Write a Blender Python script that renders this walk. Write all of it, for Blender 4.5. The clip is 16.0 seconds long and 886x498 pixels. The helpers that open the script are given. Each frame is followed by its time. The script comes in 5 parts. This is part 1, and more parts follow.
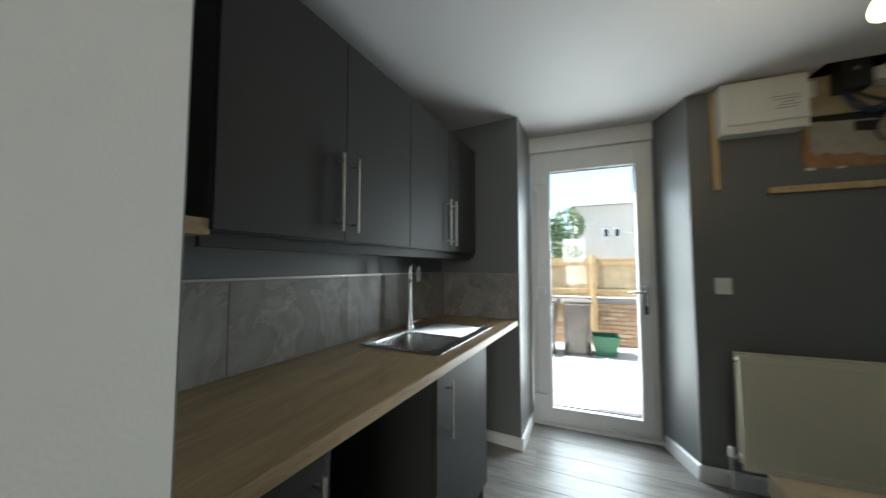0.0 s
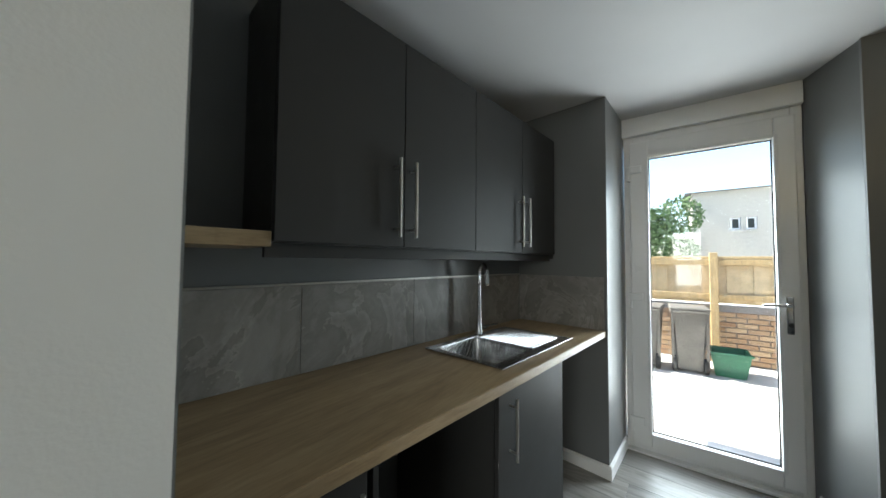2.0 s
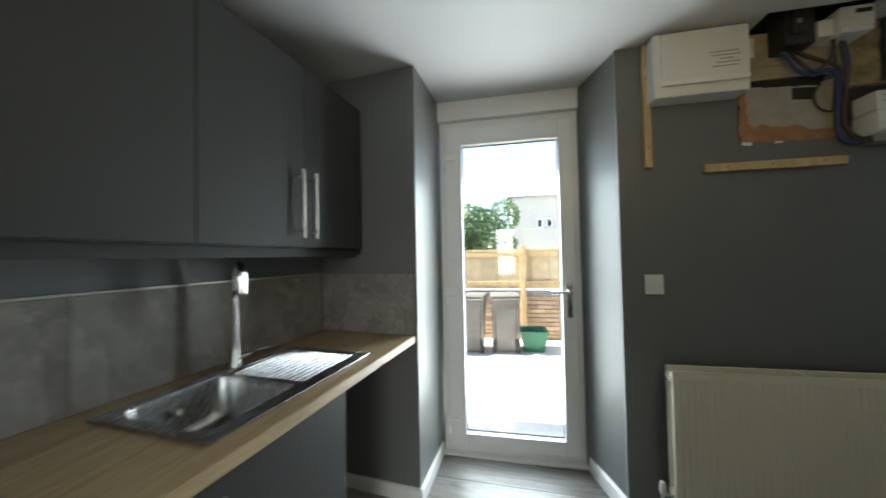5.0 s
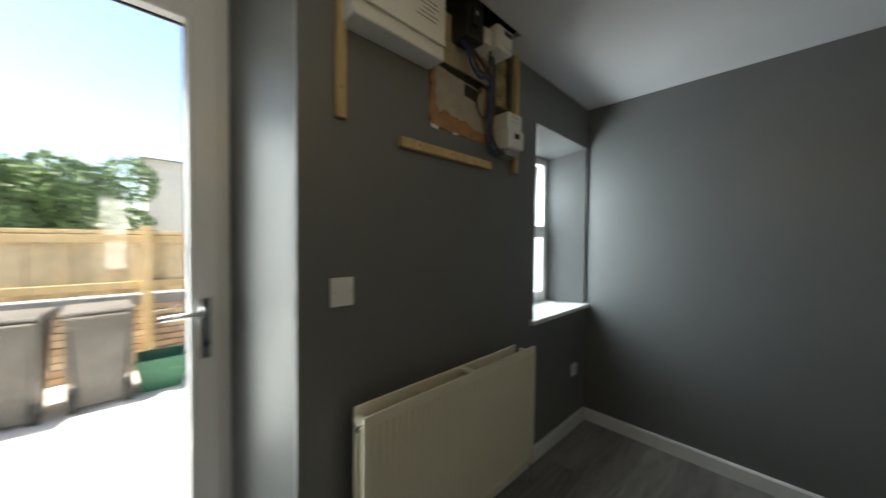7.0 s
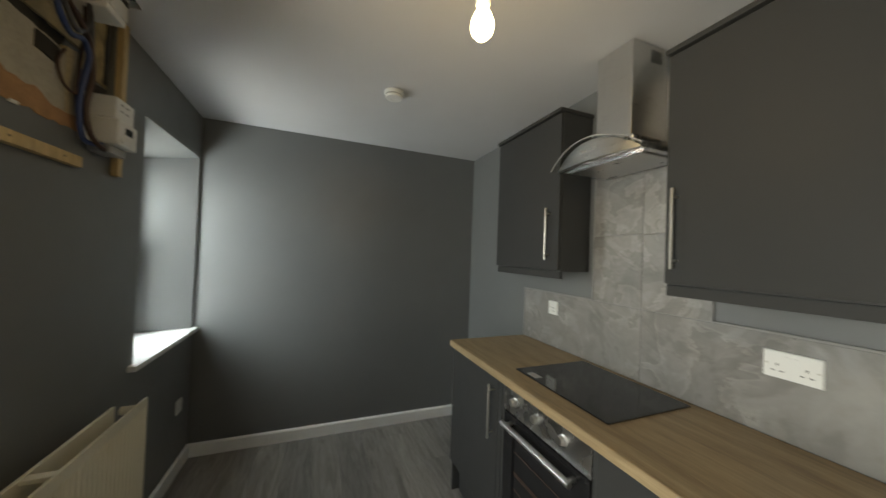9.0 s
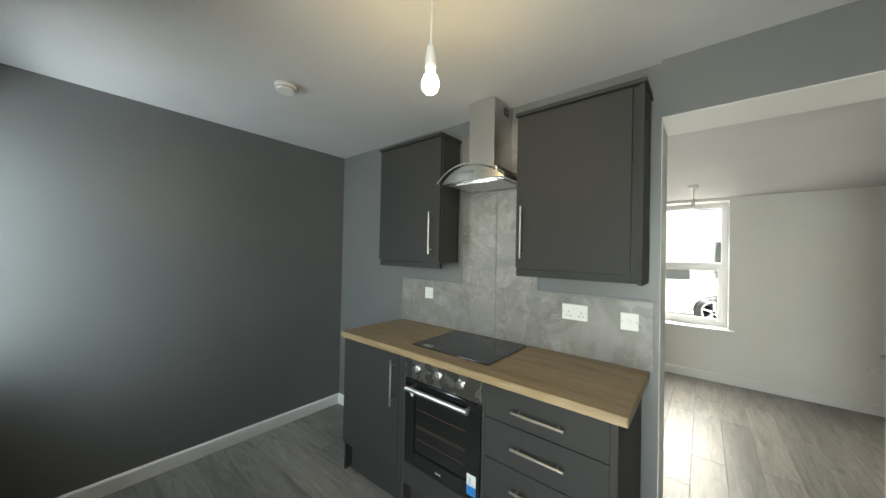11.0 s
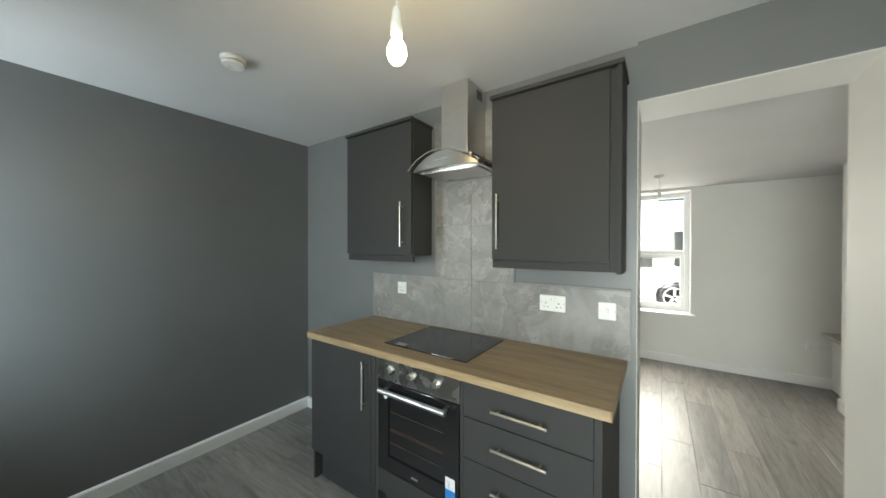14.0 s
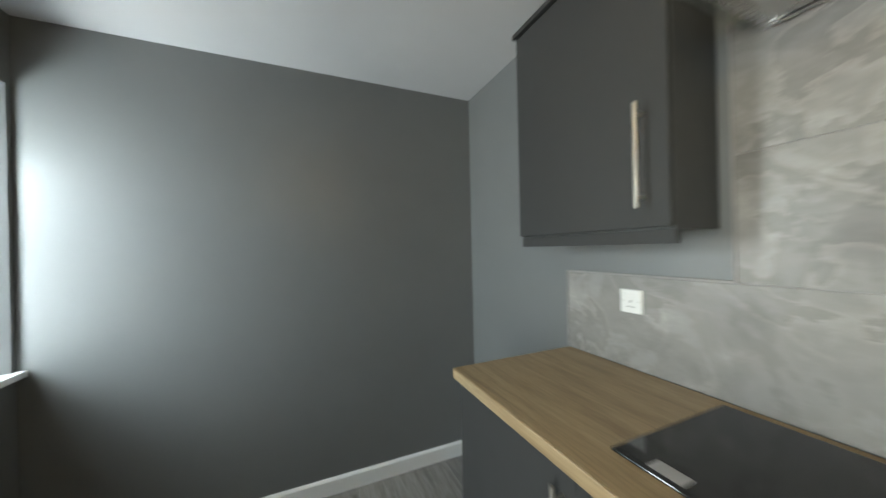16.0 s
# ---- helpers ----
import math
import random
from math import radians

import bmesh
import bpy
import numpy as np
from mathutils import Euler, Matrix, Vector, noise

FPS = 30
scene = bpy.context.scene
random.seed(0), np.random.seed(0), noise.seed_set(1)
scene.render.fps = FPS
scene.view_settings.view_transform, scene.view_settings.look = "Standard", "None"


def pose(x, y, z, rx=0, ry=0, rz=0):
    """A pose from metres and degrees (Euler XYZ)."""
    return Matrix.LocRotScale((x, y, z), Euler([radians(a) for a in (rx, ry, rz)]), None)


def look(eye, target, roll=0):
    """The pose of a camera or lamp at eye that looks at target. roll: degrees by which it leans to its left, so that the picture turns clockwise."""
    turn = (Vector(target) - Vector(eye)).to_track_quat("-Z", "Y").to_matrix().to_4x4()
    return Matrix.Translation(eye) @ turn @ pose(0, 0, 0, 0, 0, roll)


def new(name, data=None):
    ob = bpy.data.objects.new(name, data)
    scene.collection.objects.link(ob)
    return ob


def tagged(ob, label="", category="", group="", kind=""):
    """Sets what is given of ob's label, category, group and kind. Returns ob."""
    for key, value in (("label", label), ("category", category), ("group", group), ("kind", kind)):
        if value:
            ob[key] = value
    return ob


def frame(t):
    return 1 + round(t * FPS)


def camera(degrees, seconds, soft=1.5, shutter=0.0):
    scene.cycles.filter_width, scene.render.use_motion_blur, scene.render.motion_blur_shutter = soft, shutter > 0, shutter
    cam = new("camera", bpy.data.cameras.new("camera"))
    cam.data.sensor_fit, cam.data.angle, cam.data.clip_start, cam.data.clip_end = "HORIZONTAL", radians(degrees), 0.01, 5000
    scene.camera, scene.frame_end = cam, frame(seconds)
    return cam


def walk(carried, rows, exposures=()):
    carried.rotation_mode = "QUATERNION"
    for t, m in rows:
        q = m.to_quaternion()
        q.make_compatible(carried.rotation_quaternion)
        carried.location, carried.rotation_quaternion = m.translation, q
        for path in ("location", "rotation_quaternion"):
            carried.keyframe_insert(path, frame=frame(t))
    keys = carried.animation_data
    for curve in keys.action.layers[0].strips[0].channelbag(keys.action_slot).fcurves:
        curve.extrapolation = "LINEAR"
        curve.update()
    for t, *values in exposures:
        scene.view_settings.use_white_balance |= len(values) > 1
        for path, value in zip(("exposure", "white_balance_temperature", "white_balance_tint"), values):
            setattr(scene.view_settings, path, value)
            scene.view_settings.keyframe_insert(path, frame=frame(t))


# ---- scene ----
cam = camera(109.0, 16.0, shutter=0.6)
PATH = [
    (0, (1.128, -0.207, 1.294), (0.409, 1.656, 1.404), -0.03),
    (0.5, (1.173, -0.168, 1.284), (0.109, 1.523, 1.386), 0.63),
    (1, (1.163, -0.144, 1.299), (-0.001, 1.48, 1.389), 0.76),
    (1.5, (1.163, -0.117, 1.32), (-0.036, 1.482, 1.406), 0.58),
    (2, (1.176, -0.087, 1.338), (-0.016, 1.517, 1.415), 0.44),
    (2.5, (1.183, -0.062, 1.359), (0.002, 1.551, 1.432), 0.33),
    (3, (1.176, -0.037, 1.406), (0.011, 1.587, 1.473), 0.19),
    (5.5, (1.328, 0.661, 1.327), (1.275, 2.66, 1.355), -1.04),
    (6, (1.357, 0.873, 1.353), (1.69, 2.845, 1.338), -0.71),
    (6.5, (1.414, 1.024, 1.368), (2.291, 2.82, 1.309), -0.51),
    (7, (1.526, 1.199, 1.35), (2.911, 2.642, 1.303), 0.51),
    (7.5, (1.585, 1.276, 1.384), (3.318, 2.274, 1.335), 1.22),
    (8, (1.544, 1.306, 1.446), (3.512, 1.664, 1.412), 1.58),
    (8.5, (1.413, 1.31, 1.471), (3.389, 0.999, 1.476), 2.04),
    (9, (1.304, 1.404, 1.46), (3.165, 0.672, 1.495), 2.14),
    (9.5, (1.307, 1.571, 1.515), (2.962, 0.448, 1.524), 2.94),
    (10, (1.329, 1.715, 1.49), (2.753, 0.311, 1.539), 2.48),
    (12.5, (1.191, 1.867, 1.453), (2.401, 0.275, 1.463), 0.71),
    (13, (1.197, 1.851, 1.452), (2.381, 0.24, 1.456), 0.52),
    (13.5, (1.254, 1.814, 1.463), (2.415, 0.185, 1.454), 0.39),
    (14, (1.345, 1.75, 1.452), (2.479, 0.103, 1.437), 0.09),
    (14.5, (1.485, 1.618, 1.424), (2.618, -0.031, 1.403), 0.02),
    (15, (1.616, 1.419, 1.399), (3.028, 0.002, 1.383), -0.66),
    (15.5, (1.866, 1.237, 1.389), (3.526, 0.121, 1.381), -0.73),
    (16, (2.131, 1.075, 1.352), (3.968, 0.283, 1.353), -1.26),
]
# the clip's camera holds the picture darker at first and opens up by the hob: seconds, stops, kelvin, tint
EXPOSURES = [(0, 1.8, 6500, 3), (3, 1.75, 6450, 3), (5.5, 2.1, 6600, 3), (6.5, 2.0, 6900, 4), (7, 1.75, 7200, 6), (7.5, 1.3, 6900, 3), (8, 1.4, 7600, 6), (8.5, 1.65, 8100, 8),
             (9.5, 2.1, 7700, 5), (10, 2.2, 7500, 4), (12.5, 2.35, 7100, 3), (14, 2.45, 7100, 3), (15, 2.35, 7200, 4), (16, 2.7, 7200, 5)]
walk(cam, [(t, look(eye, target, roll)) for t, eye, target, roll in PATH], EXPOSURES)
KITCHEN_ALONG = "x"  # the kitchen's planks run from the sink wall to the plain wall

# ---- world and lights ----
world = bpy.data.worlds.new("sky")
scene.world = world
world.use_nodes = True
wn = world.node_tree
sky = wn.nodes.new("ShaderNodeTexSky")
sky.sky_type = "NISHITA"
sky.sun_disc = False
sky.sun_elevation = radians(51)
sky.sun_rotation = radians(-95)
wn.nodes["Background"].inputs["Strength"].default_value = 0.15
wn.links.new(sky.outputs[0], wn.nodes["Background"].inputs["Color"])

sun = new("sun", bpy.data.lights.new("sun", "SUN"))
sun.data.energy, sun.data.angle, sun.data.color = 5.0, radians(0.5), (1.0, 0.95, 0.88)
sun.matrix_world = look((-8, 5.3, 10), (0, 6, 0))


def window_light(name, place, target, w, h, watts, color=(0.93, 0.97, 1.0), spread=180):
    lamp = new(name, bpy.data.lights.new(name, "AREA"))
    lamp.data.shape, lamp.data.size, lamp.data.size_y = "RECTANGLE", w, h
    lamp.data.energy, lamp.data.color, lamp.data.spread = watts, color, radians(spread)
    lamp.matrix_world = look(place, target)
    return lamp


window_light("door_daylight", (1.33, 2.78, 1.06), (1.33, 0.9, 0.84), 0.66, 1.65, 11.0, (0.84, 0.93, 1.0), 155)
window_light("window_daylight", (3.66, 2.70, 1.42), (4.30, 1.1, 0.92), 0.46, 1.0, 9.5, (0.72, 0.86, 1.0), 170)
window_light("living_window_daylight", (1.64, -3.44, 1.4), (1.64, -1.5, 0.0), 1.1, 1.4, 10.0, (1.0, 0.98, 0.94), 125)

bulb_lamp = new("bulb_light", bpy.data.lights.new("bulb_light", "POINT"))
bulb_lamp.data.energy, bulb_lamp.data.color, bulb_lamp.data.shadow_soft_size = 1.0, (1.0, 0.70, 0.28), 0.030
bulb_lamp.location = (1.995, 1.05, 2.030)

# ---- materials ----


class Mat:
    """A node material with a principled shader and a few short ways to wire it."""

    def __init__(self, name, color=(0.5, 0.5, 0.5), rough=0.5, metal=0.0, spec=0.5):
        self.m = bpy.data.materials.new(name)
        self.m.use_nodes = True
        self.t = self.m.node_tree
        self.b = self.t.nodes["Principled BSDF"]
        self.set("Base Color", (*color, 1))
        self.set("Roughness", rough)
        self.set("Metallic", metal)
        self.set("Specular IOR Level", spec)
        self.color = color

    def set(self, name, value):
        self.b.inputs[name].default_value = value

    def node(self, kind, **values):
        n = self.t.nodes.new(kind)
        for key, value in values.items():
            n.inputs[key].default_value = value
        return n

    def link(self, a, b):
        self.t.links.new(a, b)

    def coords(self, scale=(1, 1, 1), turn=(0, 0, 0), world_space=False):
        if world_space:
            c = self.node("ShaderNodeNewGeometry").outputs["Position"]
        else:
            c = self.node("ShaderNodeTexCoord").outputs["Object"]
        mp = self.node("ShaderNodeMapping")
        mp.inputs["Scale"].default_value = scale
        mp.inputs["Rotation"].default_value = turn
        self.link(c, mp.inputs["Vector"])
        return mp.outputs[0]

    def noise(self, vec, scale, detail=4, rough=0.55, distort=0.0):
        n = self.node("ShaderNodeTexNoise", Scale=scale, Detail=detail, Roughness=rough, Distortion=distort)
        self.link(vec, n.inputs["Vector"])
        return n.outputs["Fac"]

    def ramp(self, fac, stops):
        r = self.node("ShaderNodeValToRGB")
        e = r.color_ramp.elements
        while len(e) < len(stops):
            e.new(0.5)
        for el, (p, c) in zip(e, stops):
            el.position, el.color = p, (*c, 1)
        self.link(fac, r.inputs["Fac"])
        return r.outputs["Color"]

    def mix(self, a, b, fac, mode="MIX"):
        x = self.t.nodes.new("ShaderNodeMix")
        x.data_type, x.blend_type = "RGBA", mode
        for sock, val in ((x.inputs[0], fac), (x.inputs[6], a), (x.inputs[7], b)):
            if hasattr(val, "links"):
                self.link(val, sock)
            elif isinstance(val, tuple):
                sock.default_value = (*val, 1)
            else:
                sock.default_value = val
        return x.outputs[2]

    def base(self, sock):
        self.link(sock, self.b.inputs["Base Color"])

    def rough(self, fac, lo, hi):
        mr = self.node("ShaderNodeMapRange")
        mr.inputs["To Min"].default_value, mr.inputs["To Max"].default_value = lo, hi
        self.link(fac, mr.inputs["Value"])
        self.link(mr.outputs[0], self.b.inputs["Roughness"])

    def bump(self, fac, strength=0.2, dist=0.002):
        bp = self.node("ShaderNodeBump", Strength=strength, Distance=dist)
        self.link(fac, bp.inputs["Height"])
        self.link(bp.outputs[0], self.b.inputs["Normal"])


def paint(name, color, rough=0.6, vary=0.08, grain=0.25, size=160, spec=0.5):
    """Rolled emulsion or lacquer: faint patches and an orange-peel relief."""
    m = Mat(name, color, rough, 0.0, spec)
    v = m.coords(world_space=True)
    big = m.noise(v, 1.7, 3)
    fine = m.noise(v, size, 2)
    lo, hi = tuple(c * (1 - vary) for c in color), tuple(min(1, c * (1 + vary)) for c in color)
    m.base(m.ramp(big, ((0.3, lo), (0.7, hi))))
    m.rough(m.noise(v, 9, 3), rough - 0.06, rough + 0.06)
    m.bump(fine, grain, 0.0012)
    return m.m


def oak(name, along):
    """Oak-effect boards, streaked along one axis of the world ("x" or "y")."""
    m = Mat(name, (0.4, 0.26, 0.13), 0.42)
    sc = (0.9, 9, 9) if along == "x" else (9, 0.9, 9)
    v = m.coords(scale=sc, world_space=True)
    grain = m.noise(v, 2.2, 6, 0.62, 0.6)
    streak = m.noise(m.coords(scale=tuple(s * 5 for s in sc), world_space=True), 3.0, 3, 0.6)
    tone = m.ramp(grain, ((0.28, (0.225, 0.155, 0.085)), (0.5, (0.335, 0.245, 0.142)), (0.75, (0.425, 0.325, 0.200))))
    fine = m.ramp(streak, ((0.35, (0.72, 0.70, 0.66)), (0.6, (1.0, 1.0, 1.0))))
    # broad staves with their own tone
    st = m.node("ShaderNodeTexVoronoi", Scale=1.0)
    st.feature = "F1"
    m.link(m.coords(scale=(0.55, 8.5, 0.01) if along == "x" else (8.5, 0.55, 0.01), world_space=True), st.inputs["Vector"])
    stave = m.ramp(st.outputs["Color"], ((0.0, (0.84, 0.83, 0.80)), (1.0, (1.08, 1.07, 1.05))))
    # knots and dark flecks
    kn = m.noise(m.coords(scale=(3.2, 13, 1) if along == "x" else (13, 3.2, 1), world_space=True), 1.0, 4, 0.55, 0.9)
    knot = m.ramp(kn, ((0.68, (1.0, 1.0, 1.0)), (0.745, (0.55, 0.48, 0.40))))
    m.base(m.mix(m.mix(m.mix(tone, fine, 0.6, "MULTIPLY"), stave, 0.7, "MULTIPLY"), knot, 0.9, "MULTIPLY"))
    m.rough(grain, 0.36, 0.52)
    m.bump(streak, 0.12, 0.0006)
    return m.m


def plank_mat():
    """Washed grey oak laminate: every plank has its own tone, grain and cathedral figure."""
    m = Mat("grey_laminate", (0.3, 0.28, 0.26), 0.36)
    info = m.node("ShaderNodeObjectInfo")
    rnd = info.outputs["Random"]
    off = m.node("ShaderNodeVectorMath")
    off.operation = "MULTIPLY_ADD"
    m.link(m.node("ShaderNodeTexCoord").outputs["Object"], off.inputs[0])
    off.inputs[1].default_value = (1.2, 11, 1)
    comb = m.node("ShaderNodeCombineXYZ")
    mul = m.node("ShaderNodeMath")
    mul.operation = "MULTIPLY"
    mul.inputs[1].default_value = 37.0
    m.link(rnd, mul.inputs[0])
    for s in ("X", "Y"):
        m.link(mul.outputs[0], comb.inputs[s])
    m.link(comb.outputs[0], off.inputs[2])
    v = off.outputs[0]
    grain = m.noise(v, 1.6, 6, 0.62, 1.4)
    fine = m.noise(v, 14, 3, 0.6)
    tone = m.ramp(grain, ((0.30, (0.150, 0.138, 0.128)), (0.5, (0.245, 0.230, 0.215)), (0.72, (0.335, 0.318, 0.300))))
    f = m.ramp(fine, ((0.35, (0.80, 0.79, 0.78)), (0.62, (1.0, 1.0, 1.0))))
    per = m.ramp(rnd, ((0.0, (0.78, 0.78, 0.79)), (1.0, (1.12, 1.11, 1.09))))
    m.base(m.mix(m.mix(tone, f, 0.7, "MULTIPLY"), per, 1.0, "MULTIPLY"))
    m.rough(grain, 0.30, 0.46)
    m.bump(fine, 0.15, 0.0006)
    return m.m


def slate_tile():
    """Grey porcelain with cloudy patches and pale ragged veins."""
    m = Mat("slate_porcelain", (0.3, 0.28, 0.26), 0.38)
    rnd = m.node("ShaderNodeObjectInfo").outputs["Random"]
    v = m.coords(world_space=True)
    add = m.node("ShaderNodeVectorMath")
    m.link(v, add.inputs[0])
    m.link(rnd, add.inputs[1])
    v = add.outputs[0]
    cloud = m.noise(v, 2.3, 10, 0.66, 0.9)
    vein = m.noise(v, 5.2, 8, 0.68, 0.8)
    tone = m.ramp(cloud, ((0.28, (0.144, 0.136, 0.128)), (0.43, (0.192, 0.182, 0.172)), (0.46, (0.228, 0.218, 0.208)), (0.53, (0.210, 0.200, 0.190)),
                          (0.57, (0.248, 0.238, 0.228)), (0.66, (0.276, 0.266, 0.256)), (0.80, (0.256, 0.246, 0.237))))
    speck = m.ramp(vein, ((0.30, (0.80, 0.79, 0.78)), (0.50, (1.0, 1.0, 1.0)), (0.72, (1.12, 1.12, 1.11))))
    line = m.noise(v, 2.9, 7, 0.60, 1.1)
    veins = m.ramp(line, ((0.455, (1.0, 1.0, 1.0)), (0.497, (1.22, 1.21, 1.19)), (0.505, (1.34, 1.33, 1.31)), (0.515, (0.84, 0.83, 0.82)), (0.60, (1.0, 1.0, 1.0))))
    m.base(m.mix(m.mix(tone, speck, 0.8, "MULTIPLY"), veins, 0.85, "MULTIPLY"))
    m.rough(cloud, 0.30, 0.48)
    m.bump(vein, 0.10, 0.0015)
    return m.m


def steel(name="brushed_steel", color=(0.60, 0.59, 0.57), rough=0.28, stretch=(1, 1, 60)):
    m = Mat(name, color, rough, 1.0)
    n = m.noise(m.coords(scale=stretch, world_space=True), 12, 3)
    m.rough(n, rough - 0.06, rough + 0.10)
    return m.m


def wood_raw(name, color):
    m = Mat(name, color, 0.7)
    n = m.noise(m.coords(scale=(6, 6, 1.2), world_space=True), 5, 5, 0.6, 0.8)
    m.base(m.ramp(n, ((0.3, tuple(c * 0.72 for c in color)), (0.7, tuple(min(1, c * 1.15) for c in color)))))
    m.bump(n, 0.2, 0.001)
    return m.m


def rough_mat(name, color, rough=0.85, scale=6, vary=0.25, bump=0.4, dist=0.004):
    m = Mat(name, color, rough)
    v = m.coords(world_space=True)
    a, b = m.noise(v, scale, 6), m.noise(v, scale * 9, 4)
    col = m.ramp(a, ((0.3, tuple(c * (1 - vary) for c in color)), (0.7, tuple(min(1, c * (1 + vary)) for c in color))))
    dirt = m.ramp(b, ((0.35, (0.82, 0.82, 0.82)), (0.6, (1, 1, 1))))
    m.base(m.mix(col, dirt, 0.7, "MULTIPLY"))
    m.bump(b, bump, dist)
    return m.m


def per_piece(name, a, b, rough=0.8, scale=20):
    m = Mat(name, a, rough)
    rnd = m.node("ShaderNodeObjectInfo").outputs["Random"]
    v = m.coords(world_space=True)
    n = m.noise(v, scale, 5)
    tone = m.ramp(rnd, ((0.0, a), (1.0, b)))
    m.base(m.mix(tone, m.ramp(n, ((0.3, (0.72, 0.72, 0.72)), (0.65, (1.05, 1.05, 1.05)))), 0.8, "MULTIPLY"))
    m.bump(n, 0.4, 0.004)
    return m.m


def glass(name, tint=(1, 1, 1), rough=0.0):
    m = Mat(name, tint, rough)
    t = m.t
    out = t.nodes["Material Output"]
    tr = m.node("ShaderNodeBsdfTransparent")
    tr.inputs["Color"].default_value = (*tint, 1)
    gl = m.node("ShaderNodeBsdfGlossy")
    gl.inputs["Roughness"].default_value = 0.02
    fr = m.node("ShaderNodeLayerWeight", Blend=0.5)
    pw = m.node("ShaderNodeMath")
    pw.operation = "POWER"
    pw.inputs[1].default_value = 5.0
    m.link(fr.outputs["Facing"], pw.inputs[0])
    sc = m.node("ShaderNodeMath")
    sc.operation = "MULTIPLY_ADD"
    sc.inputs[1].default_value, sc.inputs[2].default_value = 0.9, 0.035
    m.link(pw.outputs[0], sc.inputs[0])
    mx = m.node("ShaderNodeMixShader")
    m.link(sc.outputs[0], mx.inputs[0])
    m.link(tr.outputs[0], mx.inputs[1])
    m.link(gl.outputs[0], mx.inputs[2])
    m.link(mx.outputs[0], out.inputs["Surface"])
    return m.m


M_WALL = paint("grey_emulsion", (0.152, 0.156, 0.156), 0.40, 0.05, 0.3)
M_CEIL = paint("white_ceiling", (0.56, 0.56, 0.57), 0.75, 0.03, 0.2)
M_WHITE = paint("white_emulsion", (0.74, 0.735, 0.71), 0.65, 0.03, 0.25)
M_SKIRT = paint("white_gloss", (0.78, 0.78, 0.77), 0.30, 0.03, 0.05)
M_UPVC = paint("white_upvc", (0.83, 0.835, 0.84), 0.30, 0.015, 0.03)
M_UNIT = paint("matt_graphite_laminate", (0.041, 0.041, 0.0405), 0.52, 0.04, 0.06, 420, 0.14)
M_CARC = paint("graphite_carcass", (0.036, 0.036, 0.035), 0.5, 0.04, 0.06, 420)
M_OAKX, M_OAKY = oak("oak_worktop_x", "x"), oak("oak_worktop_y", "y")
M_PLANK = plank_mat()
M_TILE = slate_tile()
M_GROUT = rough_mat("grey_grout", (0.30, 0.29, 0.28), 0.9, 30, 0.1)
M_STEEL = steel()
M_STEELX = steel("brushed_steel_flat", (0.62, 0.61, 0.60), 0.25, (1, 60, 1))
M_SINK = steel("satin_sink_steel", (0.50, 0.50, 0.50), 0.24, (60, 1, 1))
M_CHROME = Mat("chrome", (0.78, 0.78, 0.78), 0.08, 1.0).m
M_NICKEL = steel("satin_nickel", (0.52, 0.50, 0.46), 0.38, (1, 1, 1))
M_BLACKGL = Mat("black_ceramic_glass", (0.012, 0.012, 0.013), 0.06).m
M_BLACK = paint("matt_black", (0.02, 0.02, 0.02), 0.5, 0.1, 0.05)
# near-black: painted shade for holes and gaps, also the floor underlay
M_SHADE_UNDERLAY = paint("shade_and_underlay", (0.03, 0.028, 0.026), 0.9, 0.2, 0.1)
M_PLASTIC = paint("white_plastic", (0.74, 0.74, 0.72), 0.30, 0.02, 0.03)
M_CREAM = paint("cream_enamel", (0.70, 0.66, 0.53), 0.35, 0.03, 0.03)
M_GREYPL = paint("grey_plastic", (0.32, 0.32, 0.32), 0.4, 0.05, 0.05)
M_PINE = wood_raw("raw_pine", (0.56, 0.41, 0.21))
M_BOARD = rough_mat("aged_cream_board", (0.46, 0.39, 0.26), 0.85, 9, 0.2, 0.2, 0.002)
M_PLASTER = rough_mat("pale_plaster", (0.42, 0.39, 0.33), 0.9, 7, 0.12, 0.25, 0.002)
M_BROWN = rough_mat("brown_plaster_edge", (0.36, 0.20, 0.10), 0.95, 14, 0.25, 0.5, 0.004)
M_PAPER = rough_mat("old_patterned_wallpaper", (0.34, 0.26, 0.13), 0.9, 16, 0.55, 0.2, 0.001)
M_CABLEB = paint("blue_cable", (0.025, 0.05, 0.16), 0.4, 0.1, 0.05)
M_CABLEG = paint("grey_cable", (0.06, 0.06, 0.065), 0.45, 0.1, 0.05)
M_CABLEN = paint("brown_cable", (0.06, 0.03, 0.02), 0.45, 0.1, 0.05)
M_GLASS = glass("window_glass")
M_HOODGL = glass("smoked_glass", (0.86, 0.89, 0.88))
M_RUBBER = paint("black_rubber", (0.02, 0.02, 0.02), 0.7, 0.1, 0.2)
M_CONC = rough_mat("pale_concrete", (0.66, 0.64, 0.60), 0.9, 3, 0.12, 0.3, 0.003)
M_ASPH = rough_mat("asphalt", (0.055, 0.055, 0.055), 0.9, 8, 0.2, 0.5, 0.004)
M_FENCE = per_piece("fence_pine", (0.60, 0.47, 0.28), (0.72, 0.59, 0.38), 0.75, 8)
M_BRICK = per_piece("red_brick", (0.40, 0.25, 0.15), (0.58, 0.44, 0.29), 0.85, 30)
M_STONE = per_piece("gritstone", (0.48, 0.45, 0.39), (0.62, 0.59, 0.53), 0.85, 12)
M_BIN = rough_mat("faded_black_bin_plastic", (0.15, 0.14, 0.125), 0.55, 4, 0.25, 0.1, 0.001)
M_BINBR = rough_mat("brown_bin_plastic", (0.12, 0.065, 0.04), 0.55, 4, 0.25, 0.1, 0.001)
